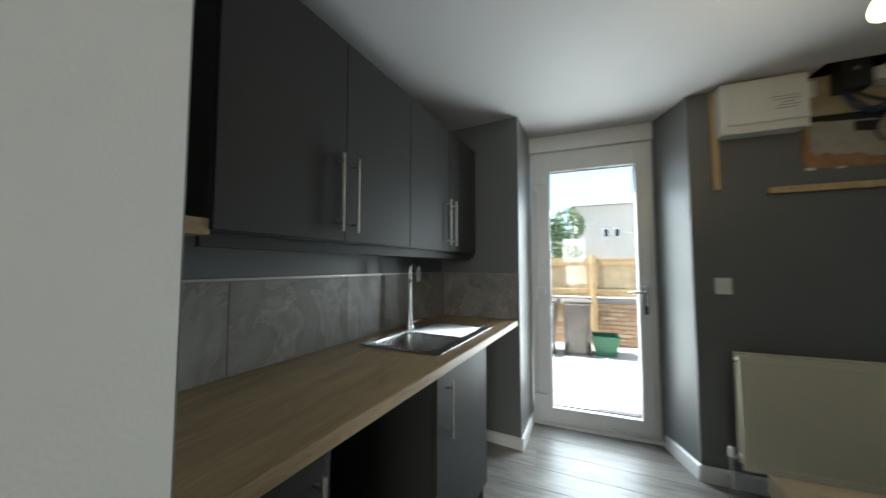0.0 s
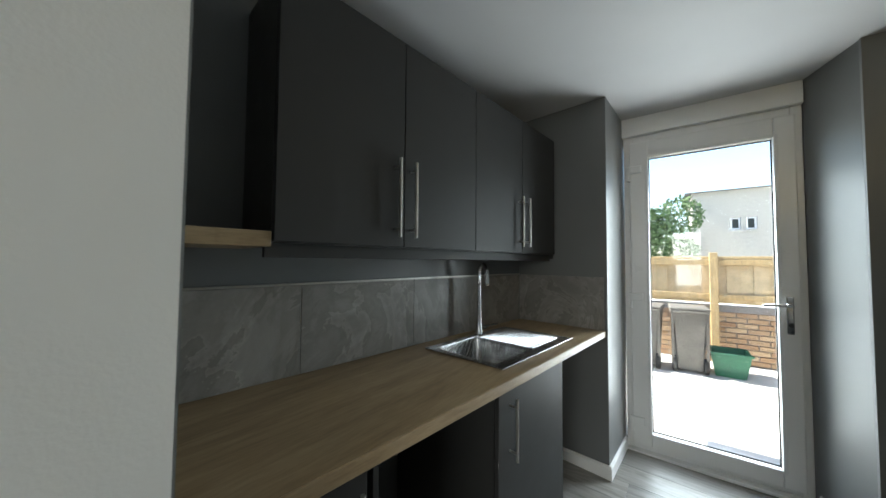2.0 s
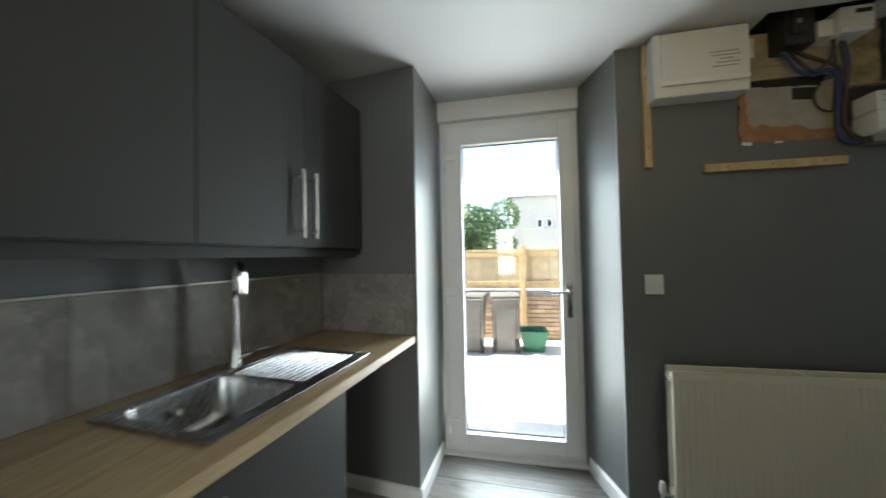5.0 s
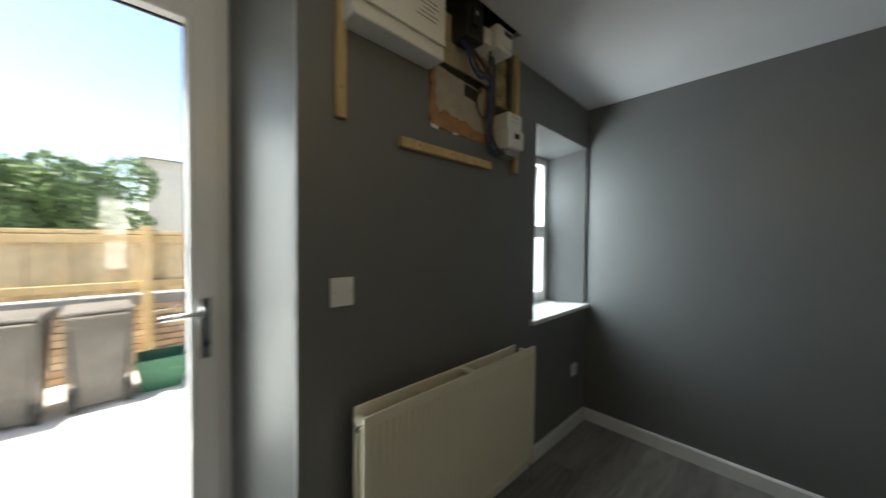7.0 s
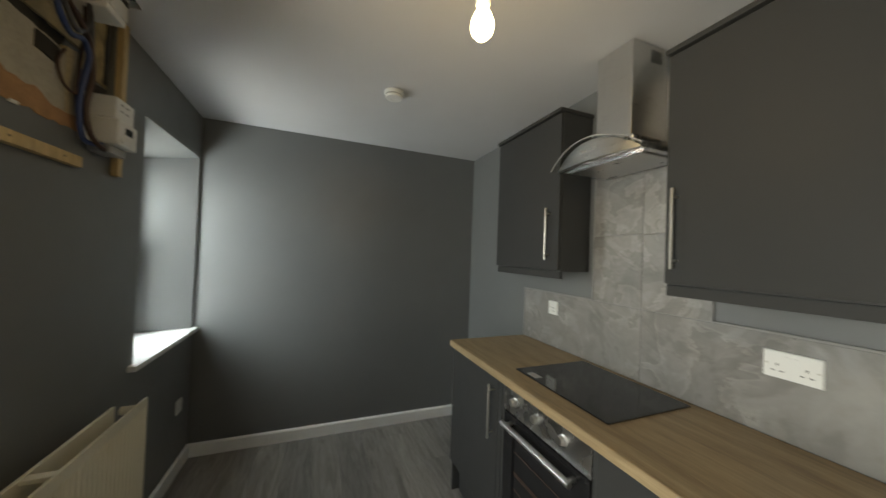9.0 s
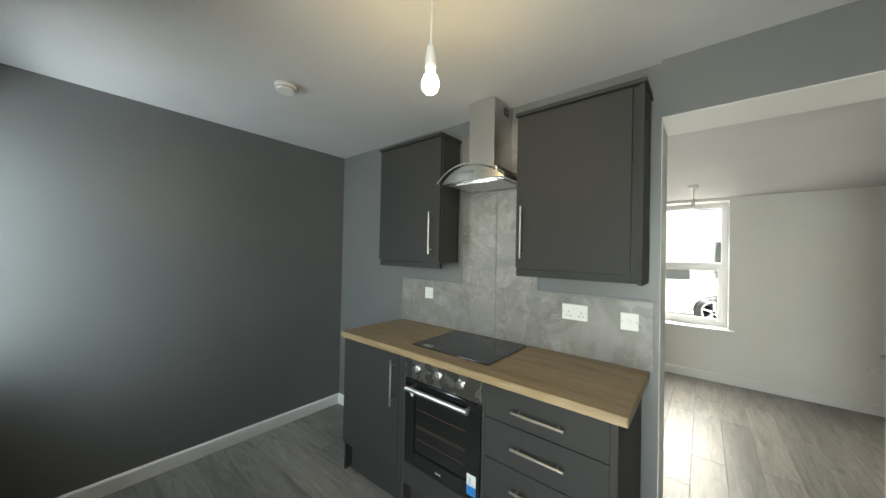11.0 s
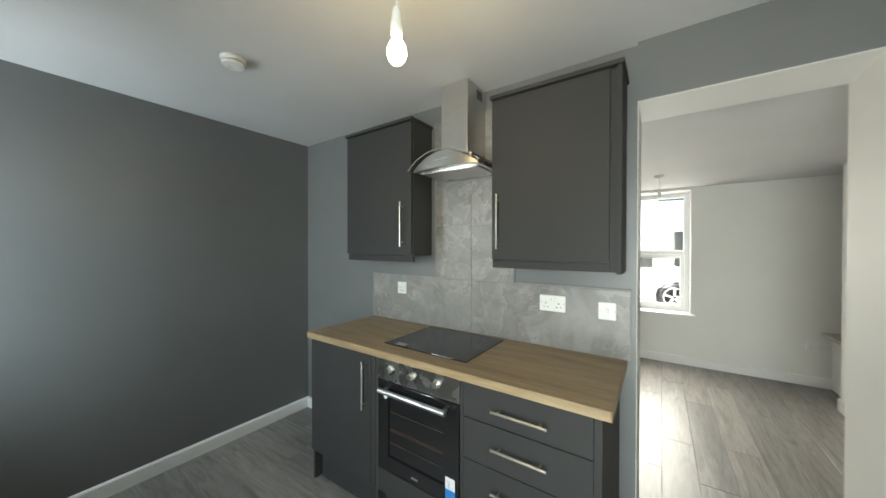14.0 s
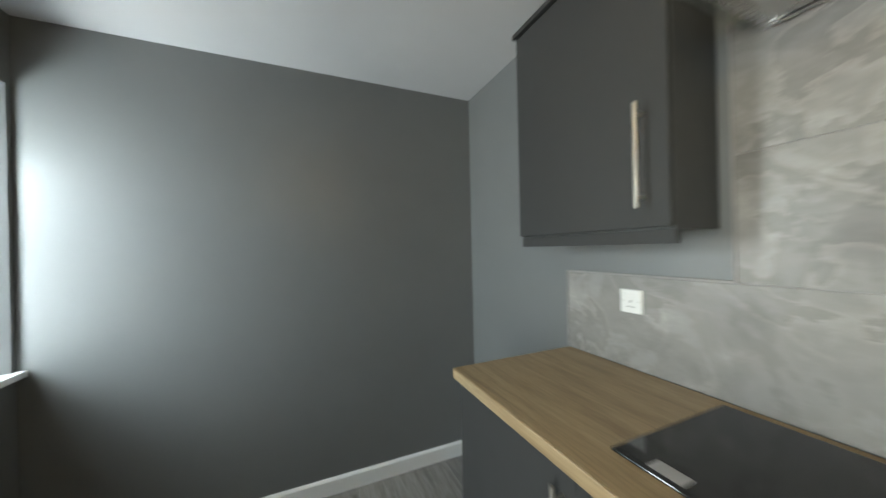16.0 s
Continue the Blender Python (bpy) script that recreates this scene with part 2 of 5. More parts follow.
M_GREEN = rough_mat("green_tub_plastic", (0.03, 0.16, 0.09), 0.45, 5, 0.15, 0.1, 0.001)
M_SLATE = rough_mat("roof_slate", (0.10, 0.10, 0.11), 0.8, 5, 0.2)
M_RENDER = rough_mat("white_render", (0.68, 0.67, 0.63), 0.9, 3, 0.08)
M_LEAF = per_piece("leaf_green", (0.035, 0.085, 0.02), (0.09, 0.15, 0.045), 0.6, 4)
M_BARK = rough_mat("bark", (0.09, 0.07, 0.05), 0.9, 12)
M_CARP = Mat("silver_car_paint", (0.55, 0.56, 0.58), 0.22, 0.4).m
M_SILVER = steel("alloy", (0.72, 0.72, 0.73), 0.3, (1, 1, 1))
M_BLUE = paint("blue_label", (0.02, 0.18, 0.50), 0.4, 0.03, 0.02)
M_PRINT = paint("grey_print", (0.25, 0.25, 0.25), 0.5, 0.05, 0.02)
M_LCD = paint("lcd", (0.03, 0.035, 0.03), 0.2, 0.05, 0.02)
bulb_m = Mat("lit_bulb_glass", (1, 0.9, 0.7), 0.3)
bulb_m.set("Emission Color", (1.0, 0.86, 0.52, 1))
bulb_m.set("Emission Strength", 4.0)
M_BULB = bulb_m.m

# ---- small builders ----
ORIGIN = {}
BASE = [Vector((0, 0, 0)), Vector((1, 1, 1)), 0.0]     # where the group under construction stands, its measure and its turn


def group_at(x=0.0, y=0.0, z=0.0, measure=(1.0, 1.0, 1.0), turn=0.0):
    BASE[0], BASE[1], BASE[2] = Vector((x, y, z)), Vector(measure), radians(turn)


def sized(v):
    x, y, c, n = v.x * BASE[1].x, v.y * BASE[1].y, math.cos(BASE[2]), math.sin(BASE[2])
    return Vector((x * c - y * n, x * n + y * c, v.z * BASE[1].z))


def thing(name, at, label="", category="", group="", kind=""):
    ob = new(name)
    ob.empty_display_size = 0.05
    ob.location = sized(Vector(at)) + BASE[0]
    ORIGIN[ob.name] = Vector(at)
    return tagged(ob, label, category, group, kind)


def part(name, bm, material, parent=None, label="", smooth=False):
    """Links a bmesh that is laid out in world metres as one mesh under its thing or part."""
    me = bpy.data.meshes.new(name)
    own = parent is not None and parent.name in ORIGIN
    o = ORIGIN[parent.name] if own else Vector()
    for v in bm.verts:
        v.co = sized(v.co - o) if own else sized(v.co) + BASE[0]
    bmesh.ops.recalc_face_normals(bm, faces=bm.faces)
    bm.to_mesh(me)
    bm.free()
    me.materials.append(material)
    if smooth:
        for p in me.polygons:
            p.use_smooth = True
    ob = new(name, me)
    if parent:
        ob.parent = parent
        if own:
            ORIGIN[ob.name] = o
    if label:
        tagged(ob, label)
    return ob


def setting(name, bm, material, label="", category="", smooth=False):
    return tagged(part(name, bm, material, None, "", smooth), label, category, "", "structure")


def B():
    return bmesh.new()


def box(bm, x0, x1, y0, y1, z0, z1, bev=0.0, seg=2):
    """A box between two corners, with its edges rounded by bev metres."""
    r = bmesh.ops.create_cube(bm, size=1.0)
    vs = r["verts"]
    for v in vs:
        v.co = Vector(((x0 + x1) / 2 + v.co.x * (x1 - x0), (y0 + y1) / 2 + v.co.y * (y1 - y0), (z0 + z1) / 2 + v.co.z * (z1 - z0)))
    if bev > 0:
        es = list({e for v in vs for e in v.link_edges})
        bmesh.ops.bevel(bm, geom=es, offset=bev, segments=seg, affect="EDGES", profile=0.5)
    return bm


def prism(bm, outline, z0, z1):
    """An upright prism on an outline of (x, y)."""
    lo = [bm.verts.new((x, y, z0)) for x, y in outline]
    hi = [bm.verts.new((x, y, z1)) for x, y in outline]
    n = len(outline)
    bm.faces.new(lo[::-1])
    bm.faces.new(hi)
    for i in range(n):
        bm.faces.new((lo[i], lo[(i + 1) % n], hi[(i + 1) % n], hi[i]))
    return bm


def rod(bm, a, b, r, seg=14, r2=None):
    """A capped rod from a to b."""
    a, b = Vector(a), Vector(b)
    d = b - a
    m = Matrix.Translation((a + b) / 2) @ d.to_track_quat("Z", "Y").to_matrix().to_4x4()
    bmesh.ops.create_cone(bm, cap_ends=True, segments=seg, radius1=r, radius2=r if r2 is None else r2, depth=d.length, matrix=m)
    return bm


def tube(bm, pts, r, seg=10):
    """A round tube along a smoothed line of points."""
    pts = [Vector(p) for p in pts]
    line = []
    for i in range(len(pts) - 1):
        p0, p1, p2, p3 = pts[max(i - 1, 0)], pts[i], pts[i + 1], pts[min(i + 2, len(pts) - 1)]
        for k in range(6):
            u = k / 6
            line.append(0.5 * (2 * p1 + (p2 - p0) * u + (2 * p0 - 5 * p1 + 4 * p2 - p3) * u * u + (3 * p1 - p0 - 3 * p2 + p3) * u ** 3))
    line.append(pts[-1])
    rings = []
    up = Vector((0.13, 0.21, 0.97))
    for i, p in enumerate(line):
        d = (line[min(i + 1, len(line) - 1)] - line[max(i - 1, 0)]).normalized()
        s = d.cross(up)
        s = s.normalized() if s.length > 1e-4 else Vector((1, 0, 0))
        w = s.cross(d)
        rings.append([bm.verts.new(p + r * (math.cos(a) * s + math.sin(a) * w)) for a in (2 * math.pi * k / seg for k in range(seg))])
    for a, b in zip(rings, rings[1:]):
        for k in range(seg):
            bm.faces.new((a[k], a[(k + 1) % seg], b[(k + 1) % seg], b[k]))
    bm.faces.new(rings[0][::-1])
    bm.faces.new(rings[-1])
    return bm


def lathe(bm, at, profile, seg=24, axis="z"):
    """A turned shape: profile of (radius, height) round an axis through at."""
    at = Vector(at)
    rings = []
    for r, h in profile:
        ring = []
        for k in range(seg):
            c, s = math.cos(2 * math.pi * k / seg) * r, math.sin(2 * math.pi * k / seg) * r
            off = {"z": (c, s, h), "y": (c, h, s), "x": (h, c, s)}[axis]
            ring.append(bm.verts.new(at + Vector(off)))
        rings.append(ring)
    for a, b in zip(rings, rings[1:]):
        for k in range(seg):
            bm.faces.new((a[k], a[(k + 1) % seg], b[(k + 1) % seg], b[k]))
    bm.faces.new(rings[0][::-1])
    bm.faces.new(rings[-1])
    return bm


def ring_frame(bm, x0, x1, z0, z1, y0, y1, w, bev=0.004):
    """A frame in an xz plane, its four bars w wide, from y0 to y1."""
    box(bm, x0, x0 + w, y0, y1, z0, z1, bev)
    box(bm, x1 - w, x1, y0, y1, z0, z1, bev)
    box(bm, x0 + w, x1 - w, y0 + 0.001, y1 - 0.001, z0, z0 + w, bev)
    box(bm, x0 + w, x1 - w, y0 + 0.001, y1 - 0.001, z1 - w, z1, bev)
    return bm

# ---- the kitchen's shell ----
WEST, EAST, NORTH, TOP = -0.04, 4.11, 2.232, 2.40
NIB = 2.119                             # front corner of the nib beside the back door
WEST_RUN = (-0.029, 0.074, 0.0, (1.0, 0.955, 1.0), -6.3)  # the old sink wall stands out of square
OP0, OP1, OPZ = 0.712, 1.434, 2.125      # opening to the living room
LTOP, LSOUTH = 2.185, -3.15             # living room ceiling and front wall

group_at(*WEST_RUN)
setting("wall_west", box(B(), -0.12, 0.0, -0.05, 2.30, 0, TOP), M_WALL, "grey painted kitchen wall behind the sink run", "wall")
group_at()
setting("wall_east", box(B(), EAST, EAST + 0.2, -0.004, 2.90, -0.12, TOP), M_WALL, "plain blue-grey painted kitchen wall", "wall")

bm = B()
box(bm, -0.20, OP0 - 0.003, 0.026, 0.030, 0, TOP)
box(bm, OP1 + 0.003, EAST, -0.004, 0.0, -0.12, TOP)
box(bm, OP0 - 0.003, OP1 + 0.002, 0.026, 0.030, OPZ + 0.003, TOP)
setting("wall_south", bm, M_WALL, "grey painted kitchen face of the dividing wall", "wall")
bm = B()
box(bm, -0.9, OP0, -0.27, 0.026, 0, TOP)
box(bm, OP1, EAST + 0.2, -0.27, -0.004, 0, TOP)
box(bm, OP0, OP1, -0.27, 0.026, OPZ, TOP)
setting("wall_divider", bm, M_WHITE, "white plastered dividing wall with an open doorway", "wall")

bm = B()
prism(bm, [(0.10, 2.198), (0.819, NIB), (0.853, 2.565), (0.853, 2.90), (0.10, 2.90)], 0, TOP)
setting("wall_nib", bm, M_WALL, "grey painted projecting wall beside the back door", "wall")
HX0, HX1, HZ = 2.425, 3.036, 1.868        # area stripped of plaster
bm = B()
SK = NORTH + 0.025                      # back of the plaster skin
W0, W1, WT = 3.312, 4.085, 2.095        # window recess in the wall's face
V0, V1, VY, VT = 3.392, 3.985, 2.512, 2.03 # and at the frame
prism(bm, [(1.881, SK), (W0 + 0.007, SK), (V0, VY), (V0, 2.90), (1.772, 2.90), (1.772, 2.585)], 0, TOP)
prism(bm, [(W1 - 0.009, SK), (EAST, SK), (EAST, 2.90), (V1 + 0.165, 2.90), (V1, 2.582), (V1, VY)], 0, TOP)
prism(bm, [(W0 + 0.007, SK), (W1 - 0.009, SK), (V1, VY), (V1, 2.90), (V0, 2.90), (V0, VY)], 0, 0.838)
prism(bm, [(1.881, NORTH), (HX0, NORTH), (HX0, SK), (1.8811, SK)], 0, TOP)
box(bm, HX0, HX1, NORTH, SK, 0, HZ)
prism(bm, [(HX1, NORTH), (W0, NORTH), (W0 + 0.007, SK), (HX1, SK)], 0, TOP)
prism(bm, [(W0, NORTH), (W1, NORTH), (W1 - 0.009, SK), (W0 + 0.007, SK)], 0, 0.838)
prism(bm, [(W1, NORTH), (EAST, NORTH), (EAST, SK), (W1 - 0.009, SK)], 0, TOP)
# sloping head of the window recess
vs = [bm.verts.new(p) for p in ((W0, NORTH, WT), (W1, NORTH, WT), (V1, VY, VT), (V0, VY, VT), (W0, NORTH, TOP), (W1, NORTH, TOP), (V1, VY, TOP), (V0, VY, TOP))]
for f in ((3, 2, 1, 0), (4, 5, 6, 7), (0, 1, 5, 4), (1, 2, 6, 5), (2, 3, 7, 6), (3, 0, 4, 7)):
    bm.faces.new([vs[i] for i in f])
box(bm, V0, V1, VY, 2.90, VT, TOP)
setting("wall_north", bm, M_WALL, "grey painted kitchen wall with a window recess", "wall")
setting("trim", box(B(), 0.854, 1.771, 2.570, 2.90, 2.267, 2.399, 0.003), M_UPVC, "white boxed panel over the back door", "trim")

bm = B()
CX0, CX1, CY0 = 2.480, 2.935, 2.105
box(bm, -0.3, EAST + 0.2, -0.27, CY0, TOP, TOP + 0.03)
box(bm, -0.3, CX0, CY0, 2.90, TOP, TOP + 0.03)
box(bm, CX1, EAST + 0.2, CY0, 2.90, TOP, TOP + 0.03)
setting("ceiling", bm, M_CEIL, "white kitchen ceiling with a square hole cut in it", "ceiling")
# plain box over the hole, coloured near-black to paint in the shade up there
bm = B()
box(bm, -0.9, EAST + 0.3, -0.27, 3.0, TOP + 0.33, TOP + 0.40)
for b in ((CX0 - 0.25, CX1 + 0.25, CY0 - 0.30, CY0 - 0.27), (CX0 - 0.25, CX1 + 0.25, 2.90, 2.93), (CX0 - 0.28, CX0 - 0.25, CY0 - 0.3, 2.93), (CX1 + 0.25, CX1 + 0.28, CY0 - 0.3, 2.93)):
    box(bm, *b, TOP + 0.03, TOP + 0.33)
setting("ceiling_void", bm, M_SHADE_UNDERLAY, "near-black box over the ceiling hole, its shade painted in", "ceiling")

# sub-floor under the planks
setting("subfloor", box(B(), -0.9, EAST + 0.2, -3.6, 2.90, -0.25, -0.12), M_SHADE_UNDERLAY, "dark underlay below the laminate floor", "floor")


def skirting(name, runs, h=0.095, t=0.016):
    bm = B()
    for (x0, y0), (x1, y1) in runs:
        a, b = Vector((x0, y0, 0)), Vector((x1, y1, 0))
        d = (b - a).normalized()
        n = Vector((-d.y, d.x, 0)) * t
        prof = [(0, 0), (1, 0), (1, h - 0.012), (0.4, h), (0, h)]
        lo = [bm.verts.new(a + n * u + Vector((0, 0, z))) for u, z in prof]
        hi = [bm.verts.new(b + n * u + Vector((0, 0, z))) for u, z in prof]
        bm.faces.new(lo)
        bm.faces.new(hi[::-1])
        for i in range(5):
            bm.faces.new((lo[i], hi[i], hi[(i + 1) % 5], lo[(i + 1) % 5]))
    return setting(name, bm, M_SKIRT, "white painted skirting board along the wall", "skirting")


SETTLED = pose(1.4, 0, 0, 0, 1.5, 0) @ pose(-1.4, 0, 0)  # the old floor has sunk towards the plain wall
skirting("baseboard_north", [((EAST, NORTH), (1.881, NORTH)), ((1.881, NORTH), (1.787, 2.565))]).matrix_world = SETTLED
skirting("baseboard_east", [((EAST, 0.0), (EAST, NORTH))]).matrix_world = pose(0, 0, -0.071)
skirting("baseboard_south", [((3.20, 0.0), (EAST, 0.0))]).matrix_world = SETTLED
skirting("baseboard_nib", [((0.852, 2.565), (0.819, NIB - 0.016)), ((0.835, NIB - 0.002), (0.25, 2.179))])

# ---- the living room's shell ----
bm = B()
WX0, WX1, WZ0, WZ1 = 1.040, 2.21, 0.62, 2.15
box(bm, -0.9, WX0, LSOUTH - 0.32, LSOUTH, 0, LTOP + 0.2)
box(bm, WX1, EAST + 0.2, LSOUTH - 0.32, LSOUTH, 0, LTOP + 0.2)
box(bm, WX0, WX1, LSOUTH - 0.32, LSOUTH, 0, WZ0 - 0.02)
box(bm, WX0, WX1, LSOUTH - 0.32, LSOUTH, WZ1, LTOP + 0.2)
setting("wall_living_front", bm, M_WHITE, "white living room wall with a deep window", "wall")
bm = B()
box(bm, -0.72, -0.57, LSOUTH, -0.27, 0, LTOP + 0.2)
box(bm, -0.57, 0.02, -2.56, -1.05, 0, LTOP)
setting("wall_living_west", bm, M_WHITE, "white living room wall with a chimney breast", "wall")
setting("wall_living_east", box(B(), EAST, EAST + 0.15, LSOUTH, -0.27, 0, LTOP + 0.2), M_WHITE, "white living room wall", "wall")
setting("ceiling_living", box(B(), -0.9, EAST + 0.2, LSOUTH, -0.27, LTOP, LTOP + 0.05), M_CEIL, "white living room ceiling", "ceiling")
skirting("baseboard_living", [((-0.57, LSOUTH), (EAST, LSOUTH)), ((0.02, -1.05), (0.02, -2.576)), ((0.036, -2.56), (-0.57, -2.56))], 0.105)


# ---- back door ----
def back_door():
    x0, x1, z0, z1 = 0.822, 1.458, 0.145, 2.095     # the glass
    group_at(0.190, -0.036, 0.0)
    d = thing("door_1", (1.145, 2.66, 0), "white framed back door with one tall glass pane, closed", "door", "", "structure")
    part("door_frame", ring_frame(B(), 0.672, 1.580, 0.0, 2.265, 2.640, 2.71, 0.05), M_UPVC, d)
    bm = B()
    box(bm, 0.710, x0 + 0.002, 2.620, 2.685, 0.05, 2.215, 0.006)
    box(bm, x1 - 0.002, 1.548, 2.620, 2.685, 0.05, 2.215, 0.006)
    box(bm, x0 + 0.002, x1 - 0.002, 2.621, 2.684, 0.05, z0 + 0.002, 0.005)
    box(bm, x0 + 0.002, x1 - 0.002, 2.621, 2.684, z1 - 0.002, 2.215, 0.005)
    leaf = part("leaf", bm, M_UPVC, d)
    part("bead", ring_frame(B(), x0 - 0.014, x1 + 0.014, z0 - 0.014, z1 + 0.014, 2.612, 2.660, 0.018, 0.005), M_UPVC, leaf)
    part("gasket", ring_frame(B(), x0, x1, z0, z1, 2.655, 2.668, 0.009, 0.001), M_RUBBER, leaf, "black rubber gasket")
    pane = part("pane", box(B(), x0 + 0.002, x1 - 0.002, 2.660, 2.666, z0 + 0.002, z1 - 0.002), M_GLASS, leaf, "clear glass pane")
    pane.visible_shadow = False
    for z in (2.005, 1.085, 0.215):
        bm = B()
        box(bm, 0.690, 0.716, 2.598, 2.640, z - 0.075, z + 0.035, 0.006)
        box(bm, 0.712, 0.785, 2.596, 2.621, z - 0.020, z + 0.035, 0.006)
        part("hinge", bm, M_UPVC, d, "white flag hinge")
    plate = part("handle_plate", box(B(), 1.485, 1.517, 2.606, 2.620, 0.93, 1.15, 0.006), M_CHROME, d, "polished chrome lever plate")
    bm = B()
    rod(bm, (1.501, 2.61, 1.095), (1.501, 2.563, 1.095), 0.009)
    tube(bm, [(1.501, 2.565, 1.095), (1.467, 2.560, 1.098), (1.427, 2.562, 1.098), (1.382, 2.565, 1.094)], 0.0085)
    part("lever", bm, M_CHROME, plate, smooth=True)
    part("lock_cylinder", rod(B(), (1.501, 2.61, 0.985), (1.501, 2.595, 0.985), 0.012), M_BLACK, plate)
    part("threshold", box(B(), 0.670, 1.581, 2.590, 2.67, 0.001, 0.022, 0.004), M_UPVC, d)
    return d


back_door()
group_at()


def sash_window(name, x0, x1, z0, z1, y0, y1, zt, label, w=0.055):
    """An upvc window with a transom, an opening light below and a fixed one above. y0 faces the room."""
    d = thing(name, ((x0 + x1) / 2, (y0 + y1) / 2, z0), label, "window", "", "structure")
    part("window_frame", ring_frame(B(), x0, x1, z0, z1, min(y0, y1), max(y0, y1), w), M_UPVC, d)
    ya, yb = min(y0, y1) + 0.004, max(y0, y1) - 0.004
    part("transom", box(B(), x0 + w, x1 - w, ya, yb, zt - 0.03, zt + 0.03, 0.004), M_UPVC, d)
    s = 1 if y1 > y0 else -1
    yi = sorted((y0 - s * 0.012, y0 + s * 0.035))
    part("sash", ring_frame(B(), x0 + w - 0.012, x1 - w + 0.012, z0 + w - 0.012, zt - 0.02, yi[0], yi[1], 0.045), M_UPVC, d)
    for a, b in ((z0 + w, zt - 0.03), (zt + 0.03, z1 - w)):
        p = part("pane", box(B(), x0 + w, x1 - w, (y0 + y1) / 2 - 0.003, (y0 + y1) / 2 + 0.003, a, b), M_GLASS, d, "clear glass pane")
        p.visible_shadow = False
    return d


win = sash_window("window_1", 3.388, 3.990, 0.868, 2.032, 2.512, 2.572, 1.455, "white framed kitchen window deep in its recess")
bm = B()
box(bm, 3.452, 3.467, 2.477, 2.502, 0.93, 0.97, 0.003)
tube(bm, [(3.462, 2.482, 0.96), (3.50, 2.474, 0.96), (3.57, 2.475, 0.958)], 0.008)
part("window_handle", bm, M_UPVC, win)
bm = B()
prism(bm, [(W0 - 0.05, NORTH - 0.035), (EAST - 0.002, NORTH - 0.035), (EAST - 0.002, NORTH - 0.001), (W1 - 0.003, NORTH + 0.001), (V1 + 0.005, VY), (V0 - 0.003, VY), (W0 + 0.003, NORTH + 0.001), (W0 - 0.05, NORTH - 0.001)], 0.840, 0.866)
setting("window_sill", bm, M_SKIRT, "white painted kitchen window board", "sill")

lw = sash_window("window_2", WX0 + 0.002, WX1 - 0.002, WZ0, WZ1 - 0.002, LSOUTH - 0.20, LSOUTH - 0.27, 1.375, "white framed front window of the living room", 0.06)
part("mullion", box(B(), 1.73, 1.79, LSOUTH - 0.266, LSOUTH - 0.204, WZ0 + 0.06, WZ1 - 0.06, 0.004), M_UPVC, lw)
setting("living_sill", box(B(), WX0 - 0.05, WX1 + 0.05, LSOUTH - 0.20, LSOUTH + 0.04, WZ0 - 0.019, WZ0 + 0.006, 0.006), M_SKIRT, "white painted window board in the living room", "sill")


# ---- kitchen units ----
def bar_handle(parent, a, b, out, r=0.006):
    """A round bar handle from a to b, standing off along out."""
    a, b, out = Vector(a), Vector(b), Vector(out)
    d = (b - a).normalized()
    bm = B()
    rod(bm, a - d * 0.03 + out, b + d * 0.03 + out, r)
    for p in (a, b):
        rod(bm, p, p + out, r * 0.75, 10)
    return part("handle", bm, M_NICKEL, parent, "brushed nickel bar handle", smooth=False)


group_at(*WEST_RUN)


def wall_cabinet_w(y0, y1, pairs, label):
    c = thing("wall_cabinet", (0.15, (y0 + y1) / 2, 1.385), label, "cabinet", "wall cabinets over the sink run")
    part("body", box(B(), 0.001, 0.272, y0 + 0.001, y1 - 0.001, 1.387, 2.182, 0.001), M_CARC, c)
    ym = (y0 + y1) / 2 + 0.005
    for a, b, h in ((y0, ym, ym - 0.046), (ym, y1, ym + 0.036)):
        door = part("door", box(B(), 0.2735, 0.293, a + 0.0015, b - 0.0015, 1.390, 2.182, 0.002), M_UNIT, c)
        bar_handle(door, (0.293, h, 1.455), (0.293, h, 1.685), (0.032, 0, 0))
    return c


wall_cabinet_w(0.30, 1.253, 1, "matt graphite double wall cabinet with bar handles, closed")
wall_cabinet_w(1.253, 2.200, 1, "matt graphite double wall cabinet beside the nib wall, closed")
tagged(part("pelmet", box(B(), 0.235, 0.253, 0.29, 2.205, 1.345, 1.3865, 0.001), M_UNIT), "matt graphite pelmet strip under the wall cabinets", "pelmet")
tagged(part("filler_panel", box(B(), 0.252, 0.270, 2.2055, 2.2245, 1.36, 2.182, 0.001), M_UNIT), "narrow graphite filler beside the wall cabinet", "panel")
tagged(part("oak_shelf", box(B(), 0.001, 0.285, -0.046, 0.298, 1.374, 1.417, 0.003), M_OAKY), "short oak-effect shelf beside the wall cabinet", "shelf")

# the worktop is laid round the sink's cut-out
SX0, SX1, SY0, SY1 = 0.090, 0.535, 1.105, 1.852
bm = B()
c0, c1, e0, e1 = SX0 + 0.02, SX1 - 0.02, SY0 + 0.02, SY1 - 0.02
box(bm, 0.001, c0, -0.046, 2.224, 0.872, 0.910)
box(bm, c1, 0.600, -0.046, 2.224, 0.872, 0.910)
box(bm, c0, c1, -0.046, e0, 0.872, 0.910)
box(bm, c0, c1, e1, 2.224, 0.872, 0.910)
bmesh.ops.remove_doubles(bm, verts=bm.verts, dist=0.0001)
wt = thing("worktop", (0.3, 1.1, 0.872), "oak-effect laminate worktop with an inset sink", "worktop")
part("board", bm, M_OAKY, wt)
part("front_edging", box(B(), 0.6002, 0.607, -0.046, 2.224, 0.872, 0.9098, 0.003), M_OAKY, wt)


